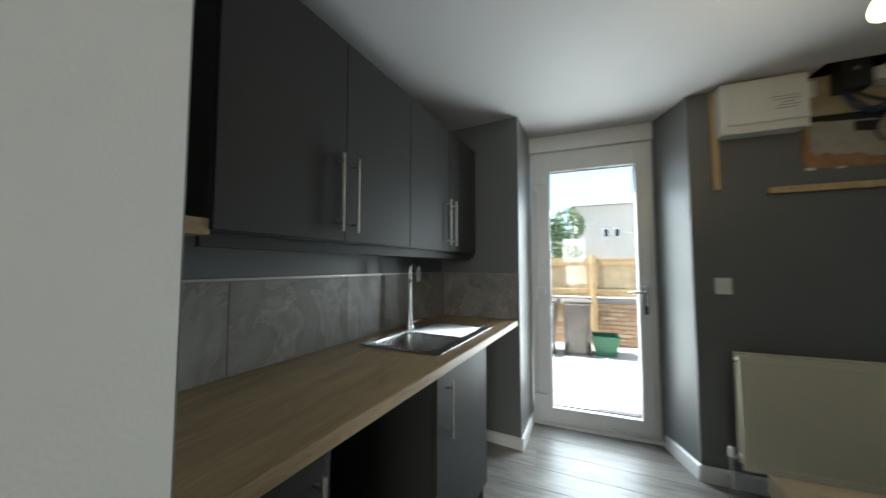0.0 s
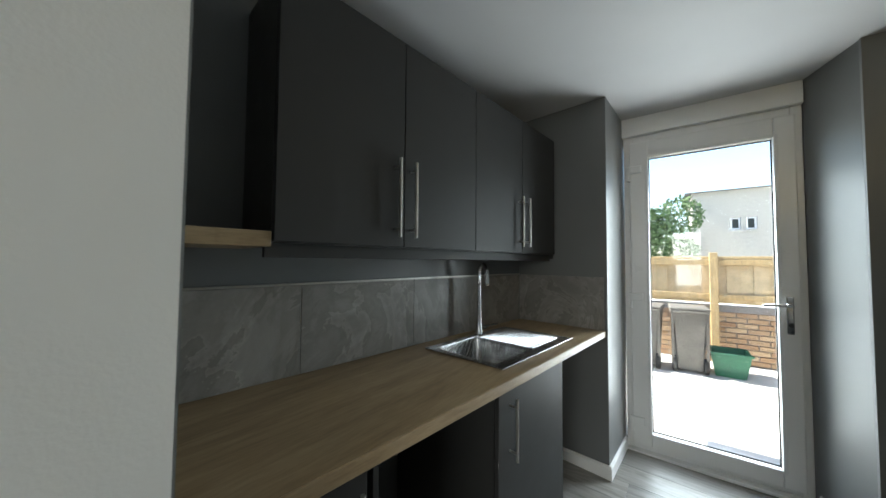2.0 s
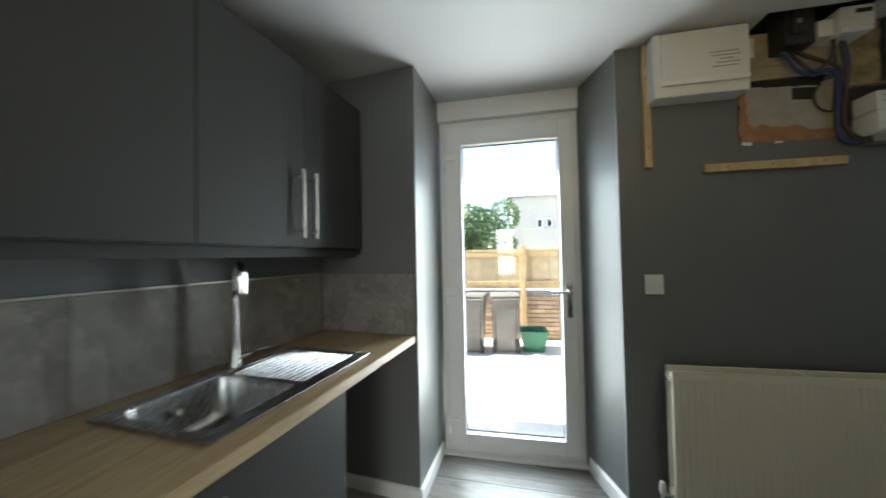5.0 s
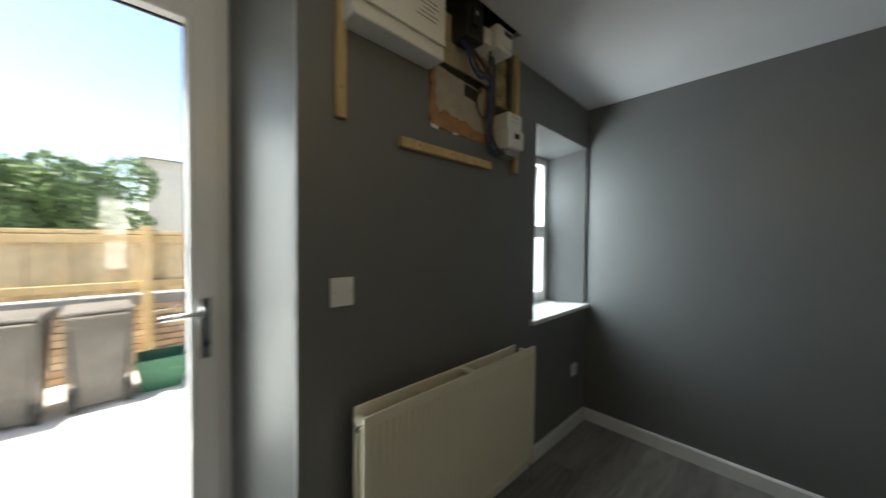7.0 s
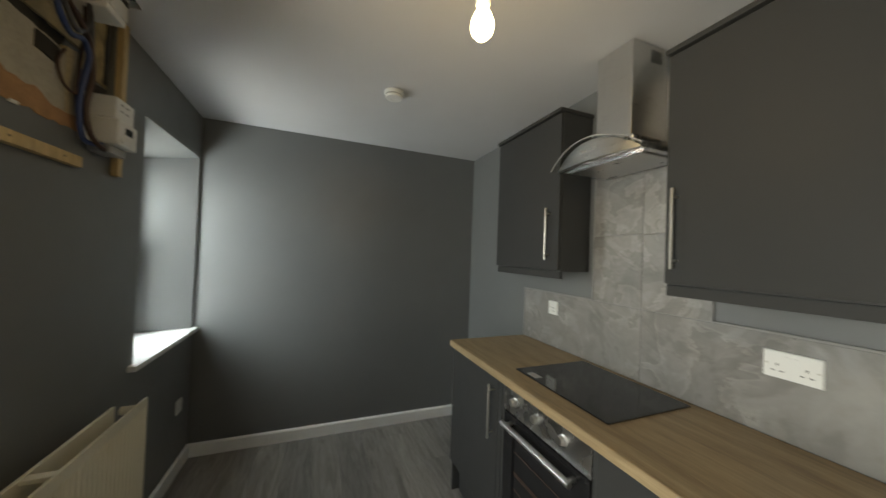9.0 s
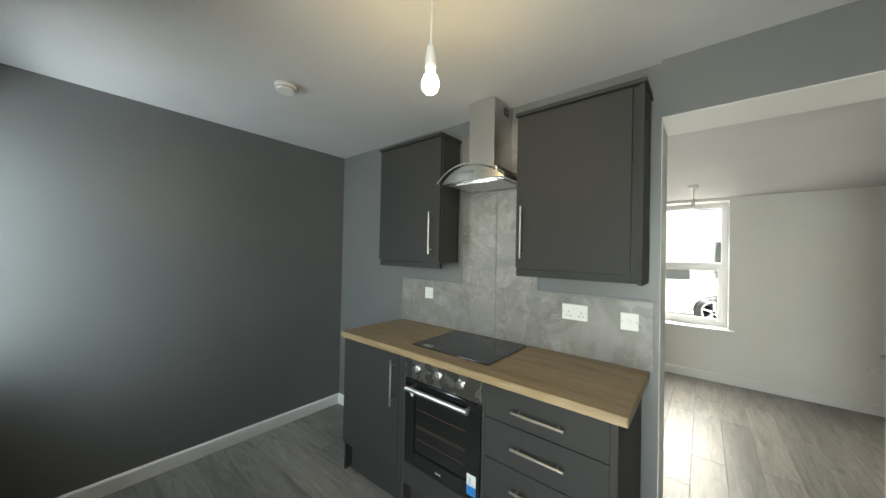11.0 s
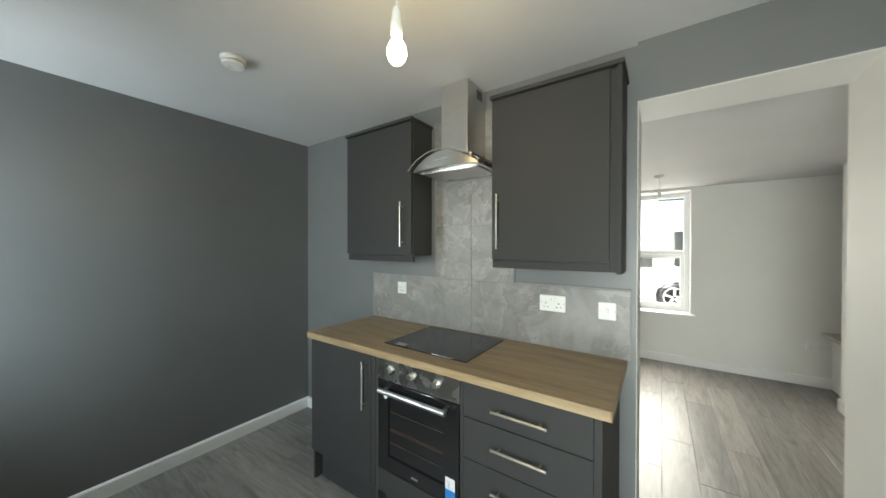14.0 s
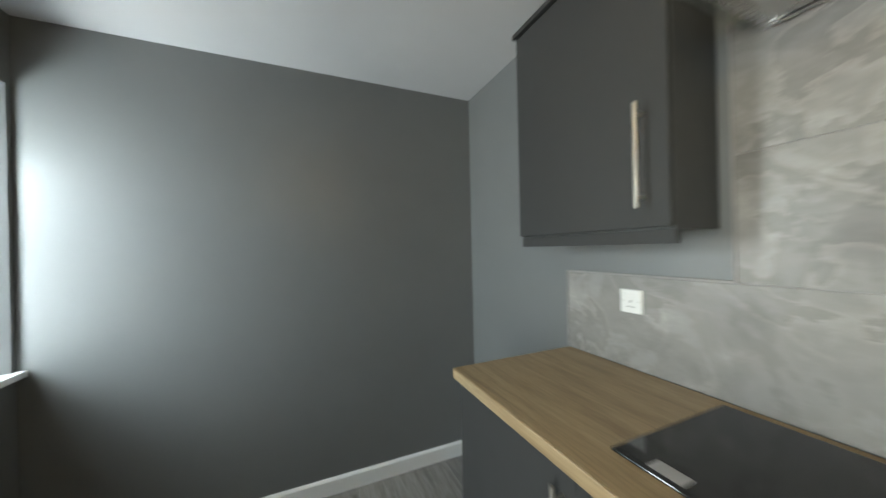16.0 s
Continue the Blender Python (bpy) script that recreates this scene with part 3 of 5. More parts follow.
def base_unit_w(y0, y1, handle_y, label):
    c = thing("base_unit", (0.3, (y0 + y1) / 2, 0), label, "cabinet", "base units under the sink worktop")
    part("side_panel", box(B(), 0.02, 0.56, y0 + 0.001, y0 + 0.019, 0.0, 0.8715), M_CARC, c)
    part("side_panel", box(B(), 0.02, 0.56, y1 - 0.019, y1 - 0.001, 0.0, 0.8715), M_CARC, c)
    part("shelf", box(B(), 0.02, 0.56, y0 + 0.0195, y1 - 0.0195, 0.14, 0.158), M_CARC, c)
    part("back_panel", box(B(), 0.02, 0.035, y0 + 0.0195, y1 - 0.0195, 0.1585, 0.8715), M_CARC, c)
    door = part("door", box(B(), 0.562, 0.581, y0 + 0.0015, y1 - 0.0015, 0.145, 0.864, 0.002), M_UNIT, c)
    bar_handle(door, (0.581, handle_y, 0.635), (0.581, handle_y, 0.80), (0.032, 0, 0))
    part("plinth", box(B(), 0.50, 0.518, y0 + 0.02, y1 - 0.02, 0.002, 0.138), M_UNIT, c)
    return c


base_unit_w(0.024, 0.425, 0.390, "narrow graphite base unit with a bar handle, closed")
base_unit_w(0.998, 1.588, 1.077, "matt graphite sink base unit with one door, closed")
tagged(part("end_panel", box(B(), 0.03, 0.500, 0.500, 0.518, 0.002, 0.8715, 0.001), M_CARC), "graphite end panel beside the empty appliance space", "panel")


def sink():
    s = thing("sink", (0.295, 1.47, 0.91), "stainless steel inset sink with ribbed drainer in the worktop", "sink")
    # rim, bowl and drainer as one pressed sheet
    by1 = 1.465
    bm = B()
    box(bm, SX0, 0.135, SY0, SY1, 0.911, 0.9165, 0.002)
    box(bm, 0.480, SX1, SY0, SY1, 0.911, 0.9165, 0.002)
    box(bm, 0.135, 0.480, SY0, SY0 + 0.035, 0.911, 0.9162, 0.001)
    box(bm, 0.135, 0.480, by1, by1 + 0.02, 0.911, 0.9162, 0.001)
    box(bm, 0.135, 0.480, SY1 - 0.03, SY1, 0.911, 0.9162, 0.001)
    for cx, cy, sx, sy in ((0.48, by1, -1, -1), (0.135, by1, 1, -1), (0.135, SY0 + 0.035, 1, 1), (0.48, SY0 + 0.035, -1, 1)):
        fan = [bm.verts.new((cx, cy, 0.9145))]
        for k in range(6):
            a = radians(18 * k)
            fan.append(bm.verts.new((cx + sx * 0.05 * (1 - math.sin(a)), cy + sy * 0.05 * (1 - math.cos(a)), 0.9145)))
        bm.faces.new(fan)
    part("rim", bm, M_SINK, s)
    bm = B()
    ring = []
    for z, ins in ((0.914, 0.0), (0.90, 0.003), (0.80, 0.012), (0.772, 0.030), (0.765, 0.060)):
        pts = []
        x0, x1, y0, y1, r = 0.135 + ins, 0.480 - ins, SY0 + 0.035 + ins, by1 - ins, 0.05
        for cx, cy, a0 in ((x1 - r, y1 - r, 0), (x0 + r, y1 - r, 90), (x0 + r, y0 + r, 180), (x1 - r, y0 + r, 270)):
            for k in range(6):
                a = radians(a0 + 18 * k)
                pts.append(bm.verts.new((cx + r * math.cos(a), cy + r * math.sin(a), z)))
        ring.append(pts)
    for a, b in zip(ring, ring[1:]):
        for k in range(24):
            bm.faces.new((a[k], a[(k + 1) % 24], b[(k + 1) % 24], b[k]))
    bm.faces.new(ring[-1])
    part("bowl", bm, M_SINK, s, smooth=True)
    bm = B()
    box(bm, 0.135, 0.480, by1 + 0.02, SY1 - 0.03, 0.904, 0.907)
    dr = part("drainer", bm, M_SINK, s, "ribbed steel drainer")
    n = 13
    for k in range(n):
        x = 0.155 + k * (0.305 / (n - 1))
        part("rib", rod(B(), (x, by1 + 0.03, 0.909), (x, SY1 - 0.045, 0.911), 0.0065, 8), M_SINK, dr)
    bm = lathe(B(), (0.30, 1.30, 0.766), [(0.043, 0.0), (0.043, 0.004), (0.034, 0.003), (0.030, -0.003), (0.012, -0.003), (0.010, 0.006), (0.002, 0.007)])
    part("plug_hole", bm, M_CHROME, s)
    bm = lathe(B(), (0.150, 1.29, 0.860), [(0.018, 0.0), (0.018, 0.004), (0.010, 0.005), (0.009, 0.002)], 16, "x")
    part("overflow", bm, M_CHROME, s)
    return s


sink()


def tap():
    t = thing("mixer_tap", (0.115, 1.535, 0.917), "chrome swan-neck mixer tap at the back of the sink", "tap")
    x, y = 0.115, 1.535
    part("column", lathe(B(), (x, y, 0.917), [(0.026, 0), (0.026, 0.006), (0.019, 0.03), (0.014, 0.10), (0.012, 0.26), (0.012, 0.30)]), M_CHROME, t, smooth=True)
    part("spout", tube(B(), [(x, y, 1.20), (x, y, 1.28), (x + 0.02, y - 0.01, 1.312), (x + 0.055, y - 0.025, 1.318), (x + 0.075, y - 0.035, 1.285)], 0.0115), M_CHROME, t, smooth=True)
    part("nozzle", lathe(B(), (x + 0.075, y - 0.035, 1.225), [(0.014, -0.02), (0.017, -0.012), (0.017, 0.05), (0.014, 0.066), (0.010, 0.07)]), M_CHROME, t)
    bm = B()
    rod(bm, (x, y, 0.955), (x + 0.01, y + 0.055, 0.955), 0.012)
    tube(bm, [(x + 0.01, y + 0.05, 0.955), (x + 0.03, y + 0.08, 0.965), (x + 0.06, y + 0.11, 0.972)], 0.006)
    part("lever", bm, M_CHROME, t)
    return t


tap()

# ---- splashbacks ----


def tiles(name, rects, plane, depth, label):
    """Tiles on a wall: rects of (a0, a1, z0, z1) along the wall, on plane x=0 ("w"), y=0 ("s") or the nib's y ("n")."""
    g = 0.0015
    bm = B()
    for a0, a1, z0, z1 in rects:
        if plane == "w":
            box(bm, 0.0005, depth - 0.003, a0, a1, z0, z1)
        elif plane == "s":
            box(bm, a0, a1, 0.0005, depth - 0.003, z0, z1)
        else:
            box(bm, a0, a1, 2.225 - depth + 0.003, 2.2245, z0, z1)
    s = setting(name, bm, M_GROUT, label, "splashback")
    for a0, a1, z0, z1 in rects:
        b = B()
        if plane == "w":
            box(b, 0.001, depth, a0 + g, a1 - g, z0 + g, z1 - g, 0.001, 1)
        elif plane == "s":
            box(b, a0 + g, a1 - g, 0.001, depth, z0 + g, z1 - g, 0.001, 1)
        else:
            box(b, a0 + g, a1 - g, 2.225 - depth, 2.224, z0 + g, z1 - g, 0.001, 1)
        part("tile", b, M_TILE, s)
    return s


tiles("splashback_west", [(-0.046, 0.510, 0.911, 1.244), (0.510, 1.104, 0.911, 1.244), (1.104, 1.698, 0.911, 1.244), (1.698, 2.214, 0.911, 1.244)], "w", 0.010, "dark grey slate-effect tiles over the sink worktop")
tiles("splashback_nib", [(0.011, 0.60, 0.911, 1.244)], "n", 0.010, "slate-effect tile on the nib wall")
tagged(part("tile_edge_trim", box(B(), 0.0005, 0.013, -0.046, 2.213, 1.2445, 1.252, 0.001), M_NICKEL), "slim metal edging strip over the tiles", "trim", "", "structure")
group_at(0.222, 0.0, 0.016, (0.935, 0.97, 0.98))
tiles("splashback_south", [(1.322, 2.25, 0.911, 1.250), (2.25, 3.190, 0.911, 1.250), (1.95, 2.25, 1.250, 1.605), (2.25, 2.545, 1.250, 1.605), (1.95, 2.25, 1.605, 1.96), (2.25, 2.545, 1.605, 1.96), (1.95, 2.25, 1.96, 2.315), (2.25, 2.545, 1.96, 2.315)], "s", 0.010, "slate-effect tiles rising behind the cooker hood")
bm = B()
box(bm, 2.5455, 3.190, 0.0005, 0.013, 1.2505, 1.257)
box(bm, 1.322, 1.9495, 0.0005, 0.013, 1.2505, 1.257)
box(bm, 2.5455, 2.551, 0.0005, 0.013, 1.257, 2.315)
box(bm, 1.944, 1.9495, 0.0005, 0.013, 1.257, 2.315)
box(bm, 3.1905, 3.196, 0.0005, 0.013, 0.911, 1.257)
tagged(part("tile_edge_trim", bm, M_GROUT), "slim metal edging strip round the cooker tiles", "trim", "", "structure")

# ---- hob run ----
group_at(0.267, 0.0, 0.016, (0.935, 0.97, 0.98))
wt = thing("worktop", (2.2, 0.3, 0.872), "oak-effect laminate worktop with an inset hob", "worktop")
part("board", box(B(), 1.2925, 3.1395, 0.0105, 0.595, 0.872, 0.910), M_OAKX, wt)
part("front_edging", box(B(), 1.2925, 3.1395, 0.5952, 0.601, 0.872, 0.9098, 0.003), M_OAKX, wt)
part("end_edging", box(B(), 1.289, 1.2923, 0.0105, 0.600, 0.872, 0.9098, 0.0015), M_OAKY, wt)
part("end_edging", box(B(), 3.1397, 3.143, 0.0105, 0.600, 0.872, 0.9098, 0.0015), M_OAKY, wt)
group_at(0.242, 0.0, 0.016, (0.935, 0.97, 0.98))
hob = thing("hob", (2.26, 0.27, 0.91), "black ceramic glass hob set in the oak worktop", "hob")
part("glass_top", box(B(), 1.975, 2.545, 0.047, 0.492, 0.9105, 0.9165, 0.002), M_BLACKGL, hob)
part("control_label", box(B(), 2.40, 2.47, 0.44, 0.478, 0.9166, 0.917), M_GREYPL, hob, "grey control sticker")


def hob_run():
    FY = 0.581
    u = thing("base_unit", (2.81, 0.3, 0), "graphite base unit with one door beside the oven, closed", "cabinet", "base units under the hob worktop")
    bm = B()
    box(bm, 2.505, 3.110, 0.03, 0.560, 0.14, 0.8715)
    part("body", bm, M_CARC, u)
    door = part("door", box(B(), 2.535, 3.118, 0.562, FY, 0.142, 0.866, 0.002), M_UNIT, u)
    bar_handle(door, (2.575, FY, 0.59), (2.575, FY, 0.80), (0, 0.032, 0))
    part("end_panel", box(B(), 3.1105, 3.128, 0.02, 0.56, -0.085, 0.8715, 0.001), M_UNIT, u)
    part("plinth", box(B(), 2.505, 3.09, 0.50, 0.518, -0.085, 0.138), M_UNIT, u)
    part("filler", box(B(), 2.498, 2.533, 0.561, 0.579, 0.142, 0.868, 0.001), M_UNIT, u)

    h = thing("oven_housing", (2.21, 0.3, 0), "graphite oven housing under the worktop", "cabinet", "base units under the hob worktop")
    part("side_panel", box(B(), 2.478, 2.497, 0.03, 0.576, -0.085, 0.8715), M_CARC, h)
    part("side_panel", box(B(), 1.914, 1.930, 0.03, 0.576, -0.085, 0.8715), M_CARC, h)
    part("base", box(B(), 1.9305, 2.4775, 0.03, 0.555, 0.14, 0.262), M_CARC, h)
    part("panel", box(B(), 1.932, 2.476, 0.562, FY, 0.142, 0.268, 0.002), M_UNIT, h)
    part("plinth", box(B(), 1.931, 2.477, 0.50, 0.518, -0.085, 0.138), M_UNIT, h)

    o = thing("oven", (2.20, 0.3, 0.27), "built-in electric oven with black glass door and steel panel", "oven")
    part("carcass", box(B(), 1.945, 2.465, 0.04, 0.556, 0.275, 0.862), M_BLACK, o)
    panel = part("control_panel", box(B(), 1.934, 2.474, 0.5575, 0.580, 0.752, 0.866, 0.002), M_STEELX, o, "brushed steel control panel")
    for x in (2.385, 2.225, 2.065):
        part("knob", lathe(B(), (x, 0.580, 0.815), [(0.021, 0.0), (0.021, 0.004), (0.017, 0.006), (0.016, 0.022), (0.014, 0.025)], 24, "y"), M_STEEL, panel, "steel rotary knob")
    for a, b in ((2.27, 2.34), (2.11, 2.18)):
        part("marking", box(B(), a, b, 0.580, 0.5806, 0.8145, 0.816), M_PRINT, panel)
    door = part("door", ring_frame(B(), 1.936, 2.472, 0.276, 0.746, 0.558, 0.582, 0.075, 0.003), M_BLACKGL, o, "black glass oven door")
    part("window", box(B(), 2.012, 2.396, 0.566, 0.572, 0.352, 0.670), M_BLACKGL, door)
    bm = B()
    rod(bm, (1.985, 0.622, 0.712), (2.425, 0.622, 0.712), 0.013)
    for x in (2.005, 2.405):
        rod(bm, (x, 0.58, 0.712), (x, 0.622, 0.712), 0.009)
    part("door_handle", bm, M_STEEL, door, "steel oven door handle")
    for z in (0.59, 0.50, 0.49, 0.425):
        part("oven_rack", rod(B(), (2.03, 0.5745, z), (2.385, 0.5745, z), 0.0011, 6), M_BINBR, o, "chrome wire shelf behind the glass")
    bm = box(B(), 1.955, 2.010, 0.5822, 0.5828, 0.300, 0.400)
    st = part("energy_sticker", bm, M_PLASTIC, door, "white and blue guarantee sticker")
    part("sticker_band", box(B(), 1.955, 2.010, 0.5829, 0.5833, 0.300, 0.345), M_BLUE, st)
    part("badge", box(B(), 2.185, 2.225, 0.5822, 0.5826, 0.300, 0.310), M_PRINT, door)
    part("round_sticker", lathe(B(), (2.415, 0.5822, 0.668), [(0.014, 0), (0.014, 0.0006)], 20, "y"), M_PLASTIC, door)
    for txt, size, z, mat in (("2", 0.030, 0.362, M_BLUE), ("YEARS", 0.012, 0.350, M_BLUE)):
        f = bpy.data.curves.new("sticker_text", "FONT")
        f.body, f.size, f.align_x = txt, size, "CENTER"
        f.materials.append(mat)
        ob = new("sticker_text", f)
        ob.matrix_world = pose(1.990 if txt == "2" else 1.982, 0.5838, z, 90, 0, 180)
        dg = bpy.context.evaluated_depsgraph_get()
        me = bpy.data.meshes.new_from_object(ob.evaluated_get(dg))
        me.transform(ob.matrix_world)
        bpy.data.objects.remove(ob)
        b = B()
        b.from_mesh(me)
        part("lettering", b, mat, st)

    d = thing("drawer_unit", (1.63, 0.3, 0), "graphite four-drawer unit with bar handles, closed", "drawers", "base units under the hob worktop")
    part("body", box(B(), 1.350, 1.912, 0.03, 0.555, 0.14, 0.8715), M_BLACK, d)
    for z0, z1 in ((0.712, 0.866), (0.528, 0.708), (0.345, 0.524), (0.142, 0.341)):
        fr = part("drawer_front", box(B(), 1.352, 1.910, 0.562, FY, z0, z1, 0.002), M_UNIT, d)
        z = z1 - 0.082
        bar_handle(fr, (1.545, FY, z), (1.725, FY, z), (0, 0.032, 0))
    part("plinth", box(B(), 1.35, 1.91, 0.50, 0.518, -0.085, 0.138), M_UNIT, d)
    part("end_panel", box(B(), 1.322, 1.3495, 0.02, 0.588, -0.085, 0.8715, 0.001), M_UNIT, d)


group_at(0.267, 0.0, 0.016, (0.935, 0.97, 0.98))
hob_run()
group_at(0.250, 0.0, 0.016, (0.935, 0.97, 0.98))


def wall_cabinet_s(x0, x1, z0, z1, hx, panel_side, label):
    c = thing("wall_cabinet", ((x0 + x1) / 2, 0.12, z0), label, "cabinet", "wall cabinets beside the hood")
    F = 0.235
    part("body", box(B(), x0 + 0.001, x1 - 0.001, 0.0135, F - 0.020, z0 + 0.040, z1, 0.001), M_CARC, c)
    dx0, dx1 = (x0 + 0.045, x1) if panel_side == "low" else (x0, x1)
    door = part("door", box(B(), dx0 + 0.002, dx1 - 0.002, F - 0.0185, F, z0 + 0.046, z1 - 0.004, 0.002), M_UNIT, c)
    bar_handle(door, (hx, F, z0 + 0.13), (hx, F, z0 + 0.36), (0, 0.032, 0))
    part("pelmet", box(B(), dx0, dx1, F - 0.034, F - 0.016, z0, z0 + 0.0395, 0.001), M_UNIT, c)
    if panel_side == "low":
        part("end_panel", box(B(), x0 - 0.002, x0 + 0.018, 0.0135, F + 0.004, z0 - 0.006, z1, 0.001), M_UNIT, c)
        part("filler", box(B(), x0 + 0.0185, x0 + 0.0445, F - 0.0385, F - 0.016, z0, z1, 0.001), M_UNIT, c)
    part("cornice", box(B(), x0 - 0.012, x1 + 0.006, 0.0135, F + 0.016, z1 + 0.0005, z1 + 0.020, 0.003), M_UNIT, c)
    return c


wall_cabinet_s(2.550, 3.212, 1.365, 2.275, 2.625, "", "matt graphite single wall cabinet left of the hood, closed".replace(" left of", " beside"))
wall_cabinet_s(1.318, 1.960, 1.352, 2.250, 1.915, "low", "matt graphite wall cabinet beside the doorway, closed")


def hood():
    h = thing("cooker_hood", (2.235, 0.2, 1.9), "stainless steel chimney cooker hood with curved glass", "cooker hood")
    cx = 2.212
    ch = part("chimney", box(B(), cx - 0.095, cx + 0.095, 0.0135, 0.235, 1.985, 2.42, 0.004), M_STEEL, h, "brushed steel chimney")
    for k in range(7):
        z = 2.345 + k * 0.008
        for xs in (-1, 1):
            x = cx + xs * 0.0958
            part("vent_slot", box(B(), min(x, x - xs * 0.001), max(x, x - xs * 0.001), 0.055, 0.125, z, z + 0.0045), M_BLACK, ch)
    # body: a shallow box with an arched front strip
    bm = B()
    box(bm, cx - 0.225, cx + 0.225, 0.0135, 0.34, 1.902, 1.925, 0.003)
    box(bm, cx - 0.16, cx + 0.16, 0.02, 0.30, 1.925, 1.985, 0.01)
    part("body", bm, M_STEELX, h)
    bm = B()
    n = 18
    top, bot, top2, bot2 = [], [], [], []
    for k in range(n + 1):
        u = -1 + 2 * k / n
        x = cx + 0.225 * u
        z = 1.905 + 0.079 * (1 - u * u)
        y = 0.345 + 0.030 * (1 - u * u)
        top.append(bm.verts.new((x, y, z + 0.003)))
        bot.append(bm.verts.new((x, y, 1.902)))
        top2.append(bm.verts.new((x, y - 0.02, z + 0.003)))
        bot2.append(bm.verts.new((x, y - 0.02, 1.902)))
    for k in range(n):
        bm.faces.new((bot[k], bot[k + 1], top[k + 1], top[k]))
        bm.faces.new((top[k], top[k + 1], top2[k + 1], top2[k]))
        bm.faces.new((bot2[k], bot2[k + 1], bot[k + 1], bot[k]))
        bm.faces.new((top2[k], top2[k + 1], bot2[k + 1], bot2[k]))
    front = part("front_strip", bm, M_STEEL, h, "arched steel control strip")
    for k in range(5):
        x = cx - 0.04 + 0.02 * k
        part("button", rod(B(), (x, 0.3735, 1.945), (x, 0.3785, 1.945), 0.0065, 12), M_CHROME, front)
    part("filter", box(B(), cx - 0.19, cx + 0.19, 0.05, 0.29, 1.896, 1.9018, 0.002), M_STEEL, h, "metal mesh grease filter")
    for y in (0.295, 0.035):
        part("filter_edge", box(B(), cx - 0.205, cx + 0.205, y, y + 0.007, 1.8955, 1.9015), M_CHROME, h)
    # curved glass canopy, arched across its width
    bm = B()
    n, grid = 20, []
    for lev in (0, 0.006):
        rows = []
        for k in range(n + 1):
            u = -1 + 2 * k / n
            x = cx + 0.252 * u
            z = 1.905 + 0.085 * (1 - u * u) + lev
            yf = 0.366 + 0.030 * (1 - u * u)
            rows.append((bm.verts.new((x, 0.06, z)), bm.verts.new((x, yf, z))))
        grid.append(rows)
    lo, hi = grid
    for k in range(n):
        bm.faces.new((lo[k][0], lo[k + 1][0], lo[k + 1][1], lo[k][1]))
        bm.faces.new((hi[k][0], hi[k][1], hi[k + 1][1], hi[k + 1][0]))
        bm.faces.new((lo[k][1], lo[k + 1][1], hi[k + 1][1], hi[k][1]))
        bm.faces.new((lo[k][0], hi[k][0], hi[k + 1][0], lo[k + 1][0]))
    for r in (0, n):
        bm.faces.new((lo[r][0], lo[r][1], hi[r][1], hi[r][0]))
    part("glass_canopy", bm, M_HOODGL, h, "curved smoked glass canopy", smooth=False)
    part("glass_edge", tube(B(), [(cx + 0.252 * u, 0.366 + 0.030 * (1 - u * u) + 0.002, 1.908 + 0.085 * (1 - u * u)) for u in (-1, -0.75, -0.5, -0.25, 0, 0.25, 0.5, 0.75, 1)], 0.0022, 6), M_GREYPL, h, "dark ground glass edge")
    return h


hood()

NB = 2.33                              # the wall's face as the group is laid out

# ---- sockets and switches ----


def wall_plate(name, center, face, w, h, kind, label, group=""):
    """A white electrical plate. face: "+y", "-y", "+x"."""
    c = Vector(center)
    t = thing(name, center, label, "socket" if "socket" in name else "switch", group)
    ax = {"+y": (Vector((1, 0, 0)), Vector((0, 1, 0))), "-y": (Vector((1, 0, 0)), Vector((0, -1, 0)))}[face]
    u, n = ax

    def slab(a0, a1, z0, z1, d0, d1, bev=0.0):
        p, q = c + u * a0 + n * d0, c + u * a1 + n * d1
        return box(B(), min(p.x, q.x), max(p.x, q.x), min(p.y, q.y), max(p.y, q.y), c.z + z0, c.z + z1, bev)

    plate = part("plate", slab(-w / 2, w / 2, -h / 2, h / 2, 0.0005, 0.010, 0.003), M_PLASTIC, t)
    if kind in ("single", "double"):
        for ox in ((0,) if kind == "single" else (-0.036, 0.036)):
            for dx, dz, sw, sh in ((0, 0.000, 0.004, 0.009), (-0.011, -0.020, 0.008, 0.004), (0.011, -0.020, 0.008, 0.004)):
                part("pin_slot", slab(ox + dx - sw / 2, ox + dx + sw / 2, dz - sh / 2, dz + sh / 2, 0.0098, 0.0105), M_BLACK, plate)
            ro = ox * 0.3 + (0.03 if kind == "single" else 0)
            part("rocker", slab(ro - 0.006, ro + 0.006, 0.010, 0.030, 0.0095, 0.0135, 0.002), M_PLASTIC, plate)
    elif kind == "switch":
        part("rocker", slab(-0.007, 0.007, -0.012, 0.012, 0.0095, 0.0140, 0.002), M_PLASTIC, plate)
    elif kind == "gang2":
        for ox in (-0.014, 0.014):
            part("rocker", slab(ox - 0.006, ox + 0.006, -0.010, 0.010, 0.0095, 0.0135, 0.002), M_PLASTIC, plate)
    for ox in (-w / 2 + 0.010, w / 2 - 0.010):
        p = c + u * ox
        part("screw", rod(B(), p + n * 0.0095, p + n * 0.0112, 0.0035, 10), M_NICKEL, plate)
    return t


